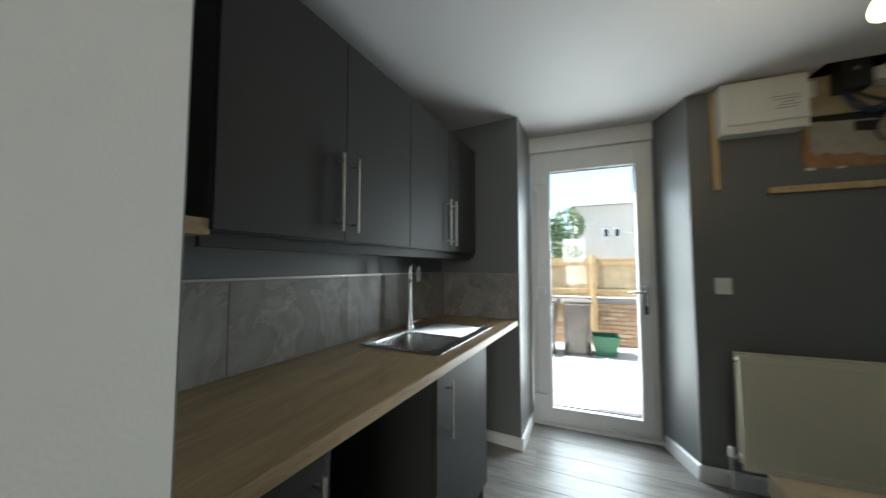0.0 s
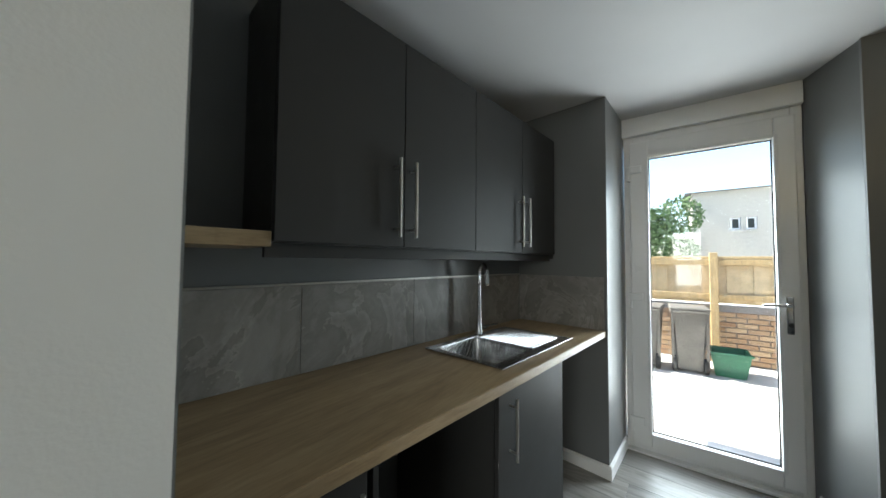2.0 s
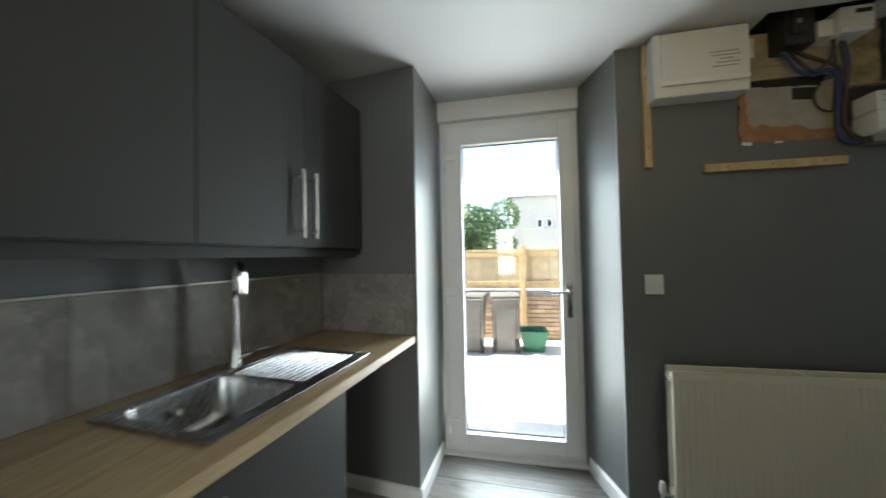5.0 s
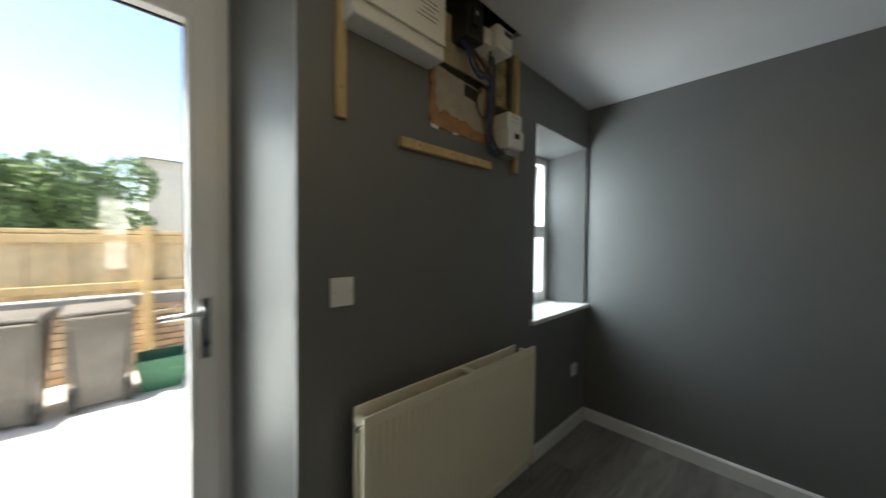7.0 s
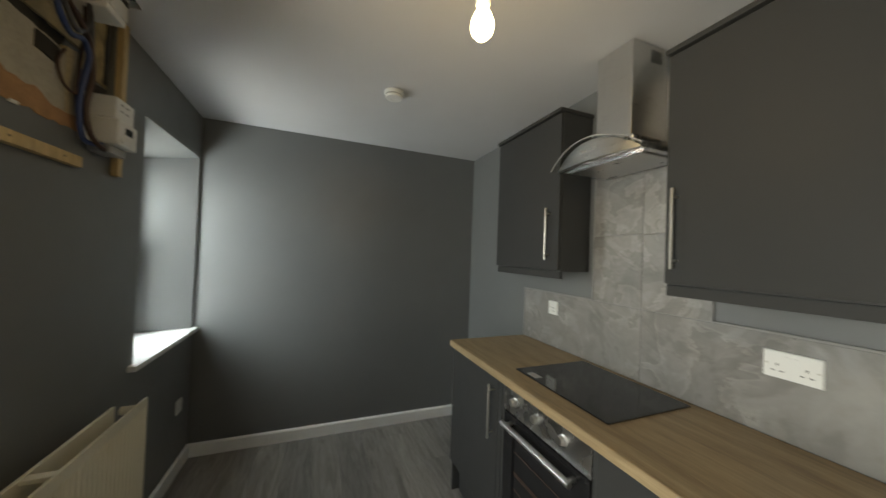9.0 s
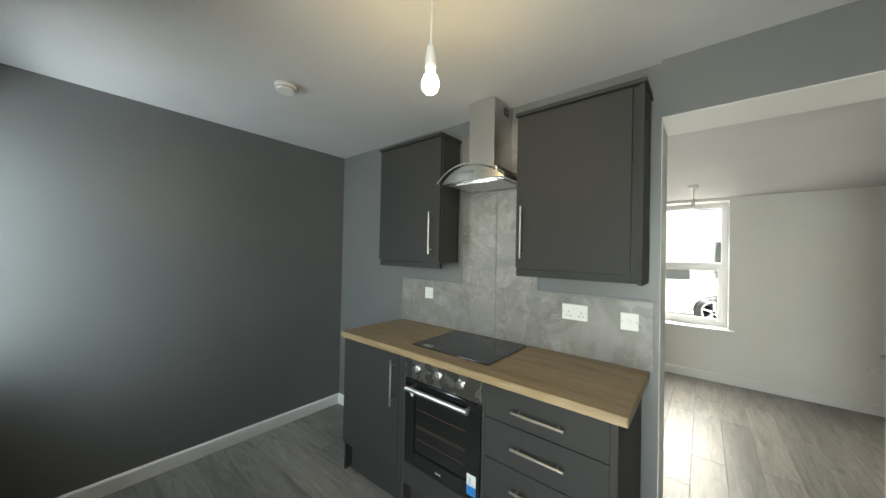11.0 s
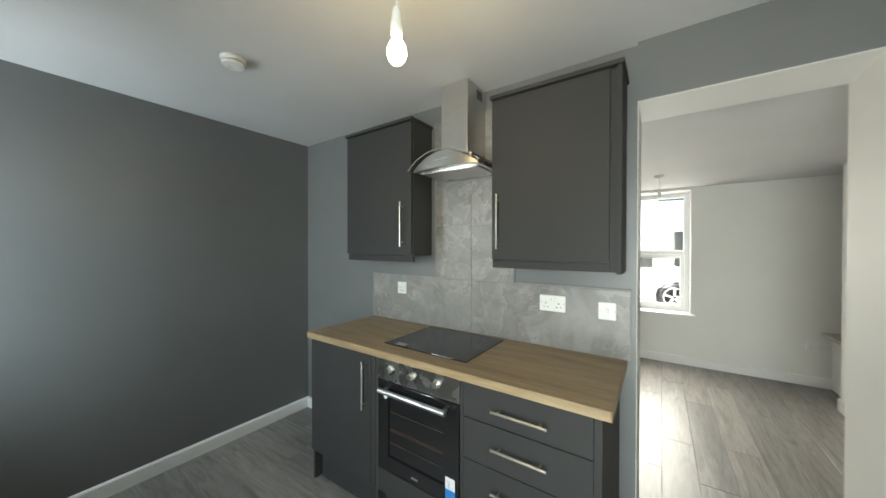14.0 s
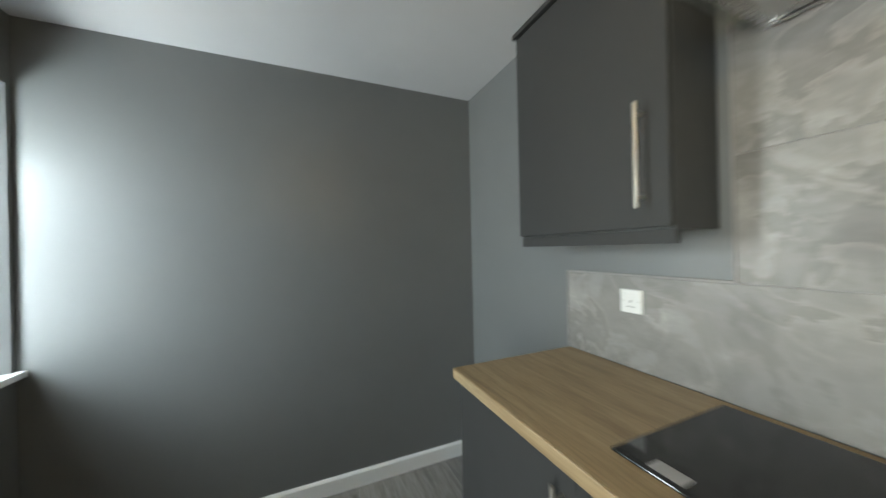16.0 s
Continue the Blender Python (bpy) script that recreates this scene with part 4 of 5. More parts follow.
group_at(0.222, 0.0, 0.016, (0.935, 0.97, 0.98))
wall_plate("socket", (2.866, 0.010, 1.159), "+y", 0.086, 0.086, "single", "white single socket on the slate-effect tiles")
wall_plate("double_socket", (1.712, 0.010, 1.155), "+y", 0.146, 0.088, "double", "white double socket on the tiles over the worktop")
wall_plate("isolator_switch", (1.430, 0.010, 1.143), "+y", 0.086, 0.088, "switch", "white square cooker isolator switch on the tiles")
group_at(0.314, NORTH - NB, 0.0, (0.93, 1.0, 1.0))
wall_plate("light_switch", (1.845, NB, 1.173), "-y", 0.090, 0.100, "gang2", "white light switch on the grey wall")
wall_plate("socket", (3.866, NB, 0.385), "-y", 0.090, 0.090, "single", "white single socket below the kitchen window")
group_at()
wall_plate("double_socket", (0.005, LSOUTH, 0.425), "+y", 0.150, 0.085, "double", "grey double socket on the white living room wall")

# ---- radiator ----
group_at(0.240, NORTH - 0.74 * (NB + 0.03), 0.01, (0.956, 0.74, 1.0))


def radiator():
    x0, x1, z0, z1, yf = 1.865, 2.942, 0.165, 0.785, 2.135
    r = thing("radiator", ((x0 + x1) / 2, 2.2, z0), "cream double-panel radiator with ribbed front on the wall", "radiator")
    bm = B()
    n, pts = 38, []
    w = (x1 - x0 - 0.03) / n
    for k in range(n):
        a = x0 + 0.015 + k * w
        pts += [(a, 0.0), (a + w * 0.28, 0.0), (a + w * 0.42, 0.008), (a + w * 0.72, 0.008), (a + w * 0.86, 0.0)]
    pts = [(x0, 0.0)] + pts + [(x1, 0.0)]
    za, zb = z0 + 0.04, z1 - 0.045
    rows = []
    for z, k in ((z0, 0), (za - 0.012, 0), (za, 1), (zb, 1), (zb + 0.012, 0), (z1 - 0.004, 0)):
        rows.append([bm.verts.new((x, yf + d * k, z)) for x, d in pts])
    back = [[bm.verts.new((x, yf + 0.014, z)) for x, d in (pts[0], pts[-1])] for z in (z0, z1 - 0.004)]
    for a, b in zip(rows, rows[1:]):
        for i in range(len(pts) - 1):
            bm.faces.new((a[i], a[i + 1], b[i + 1], b[i]))
    bm.faces.new((back[0][0], back[0][1], back[1][1], back[1][0]))
    part("front_panel", bm, M_CREAM, r)
    bm = B()
    box(bm, x0, x1, yf + 0.001, yf + 0.016, z1 - 0.008, z1, 0.003)
    box(bm, x0, x1, yf + 0.001, yf + 0.016, z0 - 0.002, z0 + 0.006, 0.002)
    for x in (x0, x1 - 0.012):
        box(bm, x, x + 0.012, yf + 0.001, yf + 0.018, z0, z1 - 0.004, 0.002)
    part("front_edge", bm, M_CREAM, r)
    part("back_panel", box(B(), x0 + 0.01, x1 - 0.08, 2.235, 2.252, z0, z1 + 0.004, 0.004), M_CREAM, r)
    for k in range(52):
        x = x0 + 0.03 + k * (x1 - x0 - 0.09) / 51
        part("convector_fin", box(B(), x, x + 0.0015, 2.155, 2.232, z0 + 0.05, z1 - 0.075), M_CREAM, r)
    for z in (z1 - 0.04, z0 + 0.04):
        for x in (x0 + 0.022, x1 - 0.022):
            part("header_tube", rod(B(), (x, yf + 0.012, z), (x, 2.245, z), 0.017, 14), M_CREAM, r)
    part("centre_clip", box(B(), 2.40, 2.43, yf + 0.005, 2.245, z1 - 0.012, z1 + 0.001, 0.002), M_CREAM, r)
    part("bleed_valve", rod(B(), (x0 + 0.022, yf + 0.03, z1 - 0.04), (x0 - 0.012, yf + 0.03, z1 - 0.04), 0.010, 10), M_CHROME, r)
    bm = B()
    rod(bm, (x0 + 0.01, 2.19, z0 + 0.04), (x0 - 0.045, 2.19, z0 + 0.04), 0.009)
    rod(bm, (x0 - 0.040, 2.19, z0 + 0.04), (x0 - 0.040, 2.19, 0.001), 0.0075)
    part("tail_pipe", bm, M_CHROME, r, "chrome radiator tail pipe")
    part("lockshield_cap", lathe(B(), (x0 - 0.040, 2.19, z0 + 0.045), [(0.014, 0), (0.015, 0.02), (0.012, 0.05), (0.006, 0.055)], 16), M_PLASTIC, r, "white valve cap")
    bm = B()
    rod(bm, (x1 - 0.01, 2.19, z0 + 0.04), (x1 + 0.03, 2.19, z0 + 0.04), 0.009)
    rod(bm, (x1 + 0.03, 2.19, z0 + 0.055), (x1 + 0.03, 2.19, 0.001), 0.0075)
    part("valve_pipe", bm, M_CHROME, r)
    part("thermostatic_head", lathe(B(), (x1 + 0.03, 2.19, z0 + 0.055), [(0.014, 0), (0.017, 0.015), (0.018, 0.055), (0.014, 0.065)], 18), M_PLASTIC, r, "white thermostatic head")
    part("wall_bracket", box(B(), 2.30, 2.34, 2.252, NB + 0.0295, 0.30, 0.70), M_CREAM, r)
    return r


radiator()

# ---- electrics on the stripped wall ----
group_at(0.314, NORTH - NB, -0.035, (0.93, 1.0, 1.0))


def consumer_unit():
    x0, x1, z0, z1 = 1.835, 2.266, 2.112, 2.425
    c = thing("consumer_unit", (2.06, 2.28, z0), "white metal consumer unit fixed under the ceiling", "fuse box")
    part("case", box(B(), x0, x1, 2.232, NB - 0.0005, z0, z1, 0.006), M_PLASTIC, c)
    lid = part("lid", box(B(), x0 + 0.035, x1 - 0.004, 2.222, 2.232, z0 + 0.052, z1 - 0.012, 0.004), M_PLASTIC, c)
    part("lid_edge", box(B(), x0 + 0.04, x1 - 0.006, 2.218, 2.226, z0 + 0.050, z0 + 0.078, 0.004), M_PLASTIC, lid)
    for k, (a, b) in enumerate(((0.25, 0.38), (0.26, 0.385), (0.30, 0.36), (0.28, 0.385), (0.265, 0.375))):
        z = z0 + 0.185 - k * 0.017
        part("notice_line", box(B(), x0 + a, x0 + b, 2.2212, 2.2222, z, z + 0.004), M_PRINT, lid)
    return c


consumer_unit()


def batten(x0, x1, z0, z1, knots, label):
    b = thing("timber_batten", ((x0 + x1) / 2, NB, z0), label, "batten", "pine battens on the stripped wall")
    part("batten", box(B(), x0, x1, NB - 0.026, NB - 0.0005, z0, z1, 0.002), M_PINE, b)
    for x, z in knots:
        part("screw_hole", rod(B(), (x, NB - 0.0263, z), (x, NB - 0.020, z), 0.004, 10), M_BLACK, b)


batten(1.815, 1.850, 1.800, 2.428, ((1.832, 1.90), (1.832, 2.25)), "raw pine batten screwed upright to the wall")
batten(2.098, 2.712, 1.758, 1.796, ((2.20, 1.778), (2.40, 1.778), (2.62, 1.778)), "raw pine batten screwed level to the wall")
batten(2.938, 2.975, 1.775, 2.428, ((2.955, 1.85),), "raw pine batten screwed upright beside the meter")

# stripped area: old boards, plaster, ragged edges, within the shallow hole in the skin
bm = B()
box(bm, 2.27, 2.76, 2.346, 2.3548, 2.265, 2.429)
box(bm, 2.27, 2.76, 2.344, 2.3548, 2.200, 2.262)
setting("old_board", bm, M_BOARD, "aged cream boards behind the missing plaster", "board")


def ragged(name, material, outline, y0, y1, label, jag=0.006, seed=3):
    """A flat piece with a torn outline in the wall's plane."""
    rnd = random.Random(seed)
    pts = []
    for (x0, z0), (x1, z1) in zip(outline, outline[1:] + outline[:1]):
        n = max(2, int(math.hypot(x1 - x0, z1 - z0) / 0.025))
        for k in range(n):
            u = k / n
            pts.append((x0 + (x1 - x0) * u + rnd.uniform(-jag, jag), z0 + (z1 - z0) * u + rnd.uniform(-jag, jag)))
    bm = B()
    a = [bm.verts.new((x, y0, z)) for x, z in pts]
    b = [bm.verts.new((x, y1, z)) for x, z in pts]
    bm.faces.new(a)
    bm.faces.new(b[::-1])
    for k in range(len(pts)):
        bm.faces.new((a[k], a[(k + 1) % len(pts)], b[(k + 1) % len(pts)], b[k]))
    return setting(name, bm, material, label, "plaster")


ragged("bare_plaster", M_PLASTER, [(2.30, 1.935), (2.66, 1.915), (2.70, 2.00), (2.66, 2.14), (2.30, 2.165)], 2.336, 2.353, "pale bare plaster panel where the wall was opened", 0.003)
ragged("plaster_edge", M_BROWN, [(2.275, 1.89), (2.74, 1.885), (2.72, 1.945), (2.60, 1.93), (2.52, 1.965), (2.42, 1.955), (2.38, 1.985), (2.34, 1.94), (2.315, 1.99), (2.305, 2.165), (2.278, 2.165)], 2.327, 2.337, "torn brown plaster edge", 0.006, 5)
ragged("plaster_chip", M_PLASTIC, [(2.285, 1.880), (2.325, 1.878), (2.325, 1.893), (2.285, 1.895)], 2.325, 2.3305, "white filler chip", 0.002, 8)
ragged("plaster_chip", M_PLASTIC, [(2.43, 1.880), (2.46, 1.880), (2.46, 1.890), (2.43, 1.890)], 2.325, 2.3305, "white filler chip", 0.002, 9)
ragged("plaster_strip", M_BOARD, [(2.665, 1.90), (2.72, 1.89), (2.735, 2.17), (2.655, 2.16)], 2.334, 2.351, "cream plaster strip beside the cables", 0.005, 11)
# thin near-black sheets, here and below, paint the shade of slots and cavities
ragged("gap_shade", M_SHADE_UNDERLAY, [(2.274, 2.168), (2.66, 2.145), (2.665, 2.175), (2.68, 2.197), (2.274, 2.197)], 2.349, 2.3545, "near-black sheet painted as shade between board and plaster", 0.003, 12)
ragged("notch_shade", M_SHADE_UNDERLAY, [(2.52, 2.085), (2.615, 2.080), (2.615, 2.135), (2.52, 2.14)], 2.3305, 2.338, "small near-black sheet painted as a shaded notch on the plaster", 0.002, 13)
ragged("old_wallpaper", M_PAPER, [(2.765, 2.13), (2.925, 2.13), (2.925, 2.425), (2.765, 2.425)], 2.348, 2.3545, "patch of old brown patterned wallpaper", 0.003, 14)
ragged("cavity_shade", M_SHADE_UNDERLAY, [(2.70, 1.915), (2.925, 1.915), (2.925, 2.12), (2.73, 2.12)], 2.349, 2.3545, "near-black sheet painted as the shade of a cavity behind the meter", 0.003, 15)
ragged("seam_shade", M_SHADE_UNDERLAY, [(2.895, 2.14), (2.925, 2.14), (2.925, 2.425), (2.905, 2.425)], 2.345, 2.3495, "near-black sheet painted as the shade of a gap beside the batten", 0.004, 16)

group_at(0.314, NORTH - NB, -0.088, (0.93, 1.0, 1.0))
m = thing("electricity_meter", (2.83, 2.28, 1.93), "white electricity meter with a small screen on the stripped wall", "meter")
part("case", box(B(), 2.772, 2.905, 2.245, 2.345, 2.025, 2.110, 0.006), M_PLASTIC, m)
part("lower_case", box(B(), 2.766, 2.908, 2.232, 2.345, 1.925, 2.024, 0.008), M_PLASTIC, m)
part("screen", box(B(), 2.812, 2.862, 2.2295, 2.2335, 1.975, 2.002, 0.001), M_LCD, m)
part("dial", lathe(B(), (2.790, 2.2325, 1.950), [(0.016, 0), (0.014, -0.006), (0.008, -0.007)], 24, "y"), M_PLASTIC, m)
for a in (2.80, 2.84):
    for z in (2.060, 2.085):
        part("printed_bar", box(B(), a, a + 0.018, 2.2440, 2.2452, z, z + 0.005), M_PRINT, m)
part("terminal_cover", box(B(), 2.780, 2.895, 2.262, 2.33, 1.893, 1.924, 0.003), M_GREYPL, m)

group_at(0.314, NORTH - NB, -0.050, (0.93, 1.0, 1.0))
iso = thing("isolator_box", (2.70, 2.28, 2.33), "white main switch box below the ceiling hole", "switch box")
part("case", box(B(), 2.640, 2.770, 2.230, 2.340, 2.335, 2.450, 0.006), M_PLASTIC, iso)
part("front", box(B(), 2.648, 2.762, 2.222, 2.231, 2.355, 2.440, 0.003), M_PLASTIC, iso)
for k in range(4):
    part("breaker", box(B(), 2.690 + 0.016 * k, 2.702 + 0.016 * k, 2.217, 2.2225, 2.408, 2.426, 0.001), M_BLACK, iso)
part("side_box", box(B(), 2.575, 2.6395, 2.26, 2.344, 2.345, 2.420, 0.004), M_PLASTIC, iso)

cut = thing("cutout_fuse", (2.47, 2.29, 2.30), "black service cut-out fuse with grey seal hanging from the ceiling hole", "fuse")
part("body", box(B(), 2.425, 2.555, 2.245, 2.343, 2.315, 2.56, 0.008), M_BLACK, cut)
part("carrier", box(B(), 2.445, 2.500, 2.225, 2.2455, 2.36, 2.48, 0.006), M_BLACK, cut)
part("seal", box(B(), 2.462, 2.480, 2.221, 2.2255, 2.40, 2.42, 0.002), M_GREYPL, cut)
tagged(part("card_label", box(B(), 2.285, 2.365, 2.340, 2.3455, 2.33, 2.425, 0.001), M_PLASTIC), "white printed card on the old boards", "label")


def cable(pts, mat, label, r=0.007):
    tagged(part("cable", tube(B(), pts, r, 8), mat, smooth=True), label, "cable", "meter cables")


Y = 2.300
cable([(2.45, Y, 2.32), (2.455, Y - 0.03, 2.27), (2.49, Y - 0.035, 2.205), (2.57, Y - 0.02, 2.185), (2.63, Y - 0.02, 2.20), (2.665, Y - 0.02, 2.15), (2.675, Y, 2.05), (2.67, Y, 1.95), (2.70, Y, 1.875), (2.77, Y - 0.01, 1.875), (2.785, Y - 0.01, 1.895)], M_CABLEB, "blue meter tail looping from the fuse", 0.009)
cable([(2.475, Y, 2.32), (2.485, Y - 0.04, 2.25), (2.535, Y - 0.045, 2.195), (2.60, Y - 0.03, 2.215), (2.64, Y - 0.03, 2.27), (2.65, Y - 0.02, 2.335)], M_CABLEG, "grey tail looping to the main switch", 0.008)
cable([(2.50, Y, 2.32), (2.53, Y - 0.03, 2.27), (2.60, Y - 0.03, 2.235), (2.665, Y - 0.02, 2.205), (2.69, Y - 0.02, 2.10), (2.685, Y - 0.01, 1.98), (2.71, Y - 0.015, 1.895), (2.78, Y - 0.02, 1.862), (2.83, Y - 0.02, 1.88), (2.835, Y - 0.01, 1.895)], M_CABLEN, "brown meter tail looping under the meter", 0.009)
cable([(2.70, Y, 2.335), (2.705, Y - 0.005, 2.25), (2.715, Y, 2.15), (2.69, Y + 0.01, 2.05), (2.70, Y, 1.95), (2.74, Y - 0.01, 1.885), (2.81, Y - 0.02, 1.87), (2.86, Y - 0.01, 1.893)], M_CABLEG, "dark tail running down beside the meter", 0.008)
cable([(2.67, Y, 2.335), (2.675, Y, 2.25), (2.68, Y + 0.01, 2.15), (2.67, Y + 0.01, 2.05), (2.66, Y + 0.01, 2.02), (2.62, Y + 0.02, 2.04), (2.60, Y + 0.025, 2.10), (2.62, Y + 0.02, 2.15)], M_CABLEN, "thin brown wire curling over the plaster", 0.005)
cable([(2.72, Y + 0.01, 2.335), (2.735, Y + 0.01, 2.25), (2.735, Y + 0.02, 2.15), (2.71, Y + 0.02, 2.10), (2.70, Y + 0.02, 1.99), (2.715, Y + 0.01, 1.93)], M_CABLEB, "blue tail running down the wall", 0.008)

# ---- ceiling fittings ----
group_at()


def pendant(at, drop, lit, label):
    x, y, z = at
    p = thing("pendant_light", at, label, "lamp", "pendant lights")
    part("ceiling_rose", lathe(B(), (x, y, z), [(0.042, -0.001), (0.042, -0.012), (0.032, -0.024), (0.010, -0.030)]), M_PLASTIC, p, smooth=True)
    part("flex", rod(B(), (x, y, z - 0.028), (x, y, z - drop), 0.0035, 8), M_PLASTIC, p)
    part("lamp_holder", lathe(B(), (x, y, z - drop), [(0.008, 0.012), (0.014, 0.0), (0.016, -0.03), (0.019, -0.034), (0.019, -0.068), (0.017, -0.072)]), M_PLASTIC, p, smooth=True)
    if lit:
        part("bulb", lathe(B(), (x, y, z - drop - 0.072), [(0.013, 0.0), (0.014, -0.012), (0.022, -0.024), (0.029, -0.042), (0.030, -0.054), (0.026, -0.070), (0.016, -0.081), (0.002, -0.086)], 24), M_BULB, p, "glowing warm white bulb", smooth=True).visible_shadow = False
    return p


pendant((1.995, 1.05, TOP), 0.248, True, "white pendant with a bare lit bulb over the kitchen")
pendant((1.36, -2.20, LTOP), 0.150, False, "white pendant flex with an empty lamp holder")
sm = thing("smoke_alarm", (3.13, 1.03, TOP), "white round smoke alarm on the kitchen ceiling", "smoke alarm")
part("base", lathe(B(), (3.13, 1.03, TOP), [(0.058, -0.001), (0.058, -0.014), (0.052, -0.018)], 32), M_PLASTIC, sm, smooth=True)
part("cover", lathe(B(), (3.13, 1.03, TOP), [(0.050, -0.018), (0.050, -0.033), (0.046, -0.038), (0.022, -0.039), (0.020, -0.037), (0.002, -0.037)], 32), M_PLASTIC, sm)
part("vent_slots", lathe(B(), (3.13, 1.03, TOP), [(0.0505, -0.021), (0.0508, -0.024), (0.0505, -0.027)], 32), M_GREYPL, sm)

# alcove shelf in the living room
sh = thing("alcove_cupboard", (-0.27, -2.9, 0), "low white alcove cupboard with a grey top", "cupboard")
part("top", box(B(), -0.569, -0.03, LSOUTH + 0.002, -2.561, 0.54, 0.575, 0.003), M_STONE, sh)
part("body", box(B(), -0.568, -0.10, LSOUTH + 0.003, -2.562, 0.002, 0.5395, 0.003), M_SKIRT, sh)

# ---- back yard ----
G = -0.05
bm = B()
for x0, x1, y0, y1 in ((-400, 400, 2.901, 600), (-400, 400, -600, -5.4)):
    vs = [bm.verts.new(p) for p in ((x0, y0, G), (x1, y0, G), (x1, y1, G), (x0, y1, G))]
    bm.faces.new(vs)
setting("ground", bm, M_CONC, "pale concrete yard and street ground", "ground")
box_side = B()
box(box_side, -6.0, -0.55, 2.50, 2.85, -0.3, 3.0)
box(box_side, EAST + 0.2, 9.0, 2.50, 2.90, -0.3, 3.0)
setting("wall_outside", box_side, M_STONE, "stone outside walls of the terrace", "wall")


def wheelie_bin(x, y, turn, mat, label):
    b = thing("wheelie_bin", (0, 0, 0), label, "bin", "wheelie bins against the fence")
    h0, h1 = 0.03, 0.80
    bm = B()
    lo = [(-0.17, -0.19), (0.17, -0.19), (0.17, 0.17), (-0.17, 0.17)]
    hi = [(-0.215, -0.25), (0.215, -0.25), (0.215, 0.24), (-0.215, 0.24)]
    a = [bm.verts.new((px, py, h0)) for px, py in lo]
    c = [bm.verts.new((px, py, h1)) for px, py in hi]
    bm.faces.new(a[::-1])
    bm.faces.new(c)
    for k in range(4):
        bm.faces.new((a[k], a[(k + 1) % 4], c[(k + 1) % 4], c[k]))
    bmesh.ops.bevel(bm, geom=[e for e in bm.edges if abs(e.verts[0].co.z - e.verts[1].co.z) > 0.1], offset=0.025, segments=3, affect="EDGES")
    part("tank", bm, mat, b)
    part("rim", box(B(), -0.235, 0.235, -0.27, 0.25, 0.785, 0.815, 0.01), mat, b)
    bm = box(B(), -0.24, 0.24, -0.28, 0.28, 0.815, 0.855, 0.018)
    for v in bm.verts:
        v.co.z += 0.03 * max(0.0, 1 - abs(v.co.x) / 0.24)
    lid = part("lid", bm, mat, b)
    bm = B()
    rod(bm, (-0.20, 0.29, 0.80), (0.20, 0.29, 0.80), 0.014)
    part("grip", bm, mat, lid)
    bm = B()
    box(bm, -0.12, 0.12, -0.215, -0.195, 0.07, 0.12, 0.004)
    part("front_step", bm, mat, b)
    for s in (-1, 1):
        w = part("wheel", lathe(B(), (s * 0.185, 0.17, 0.105), [(0.02, -0.03 * s), (0.10, -0.025 * s), (0.103, 0.0), (0.10, 0.025 * s), (0.02, 0.03 * s)], 20, "x"), M_RUBBER, b)
        part("post", box(B(), s * 0.205 - 0.018, s * 0.205 + 0.018, 0.20, 0.235, 0.10, 0.78, 0.004), mat, b)
    b.matrix_world = pose(x, y, G, 0, 0, turn) @ Matrix.Diagonal((0.86, 0.86, 0.96, 1))
    return b


wheelie_bin(1.27, 5.20, 184, M_BIN, "faded black wheelie bin with closed lid by the fence")
wheelie_bin(0.80, 5.15, 176, M_BIN, "faded black wheelie bin standing beside another bin")
wheelie_bin(0.30, 5.05, 160, M_BINBR, "brown wheelie bin turned aside by the fence")

group_at(0.20)
tub = thing("recycling_tub", (1.47, 5.25, G), "green plastic recycling tub on the concrete", "tub")
bm = B()
lo = [(1.33, 5.12), (1.61, 5.12), (1.61, 5.40), (1.33, 5.40)]
hi = [(1.28, 5.07), (1.66, 5.07), (1.66, 5.45), (1.28, 5.45)]
a = [bm.verts.new((x, y, G)) for x, y in lo]
c = [bm.verts.new((x, y, G + 0.30)) for x, y in hi]
c2 = [bm.verts.new((x + (0.02 if x < 1.47 else -0.02), y + (0.02 if y < 5.3 else -0.02), G + 0.30)) for x, y in hi]
d2 = [bm.verts.new((x + (0.015 if x < 1.47 else -0.015), y + (0.015 if y < 5.3 else -0.015), G + 0.02)) for x, y in lo]
bm.faces.new(a[::-1])
bm.faces.new(d2)
for k in range(4):
    q = (k + 1) % 4
    bm.faces.new((a[k], a[q], c[q], c[k]))
    bm.faces.new((c[k], c[q], c2[q], c2[k]))
    bm.faces.new((c2[k], c2[q], d2[q], d2[k]))
part("tub_body", bm, M_GREEN, tub)
part("tub_rim", box(B(), 1.265, 1.675, 5.055, 5.075, G + 0.275, G + 0.305, 0.004), M_GREEN, tub)
group_at()

# ---- boundary: low brick wall with a timber fence on it ----
FYY = 5.85
wall = setting("garden_wall", box(B(), -5.0, 6.5, FYY + 0.01, FYY + 0.20, G - 0.1, 0.745), M_GROUT, "low red brick boundary wall", "wall")
brick = box(B(), -0.103, 0.103, -0.012, 0.05, -0.029, 0.029, 0.004, 1)
bmesh.ops.recalc_face_normals(brick, faces=brick.faces)
brick_me = bpy.data.meshes.new("brick")
brick.to_mesh(brick_me)
brick.free()
brick_me.materials.append(M_BRICK)
rnd = random.Random(4)
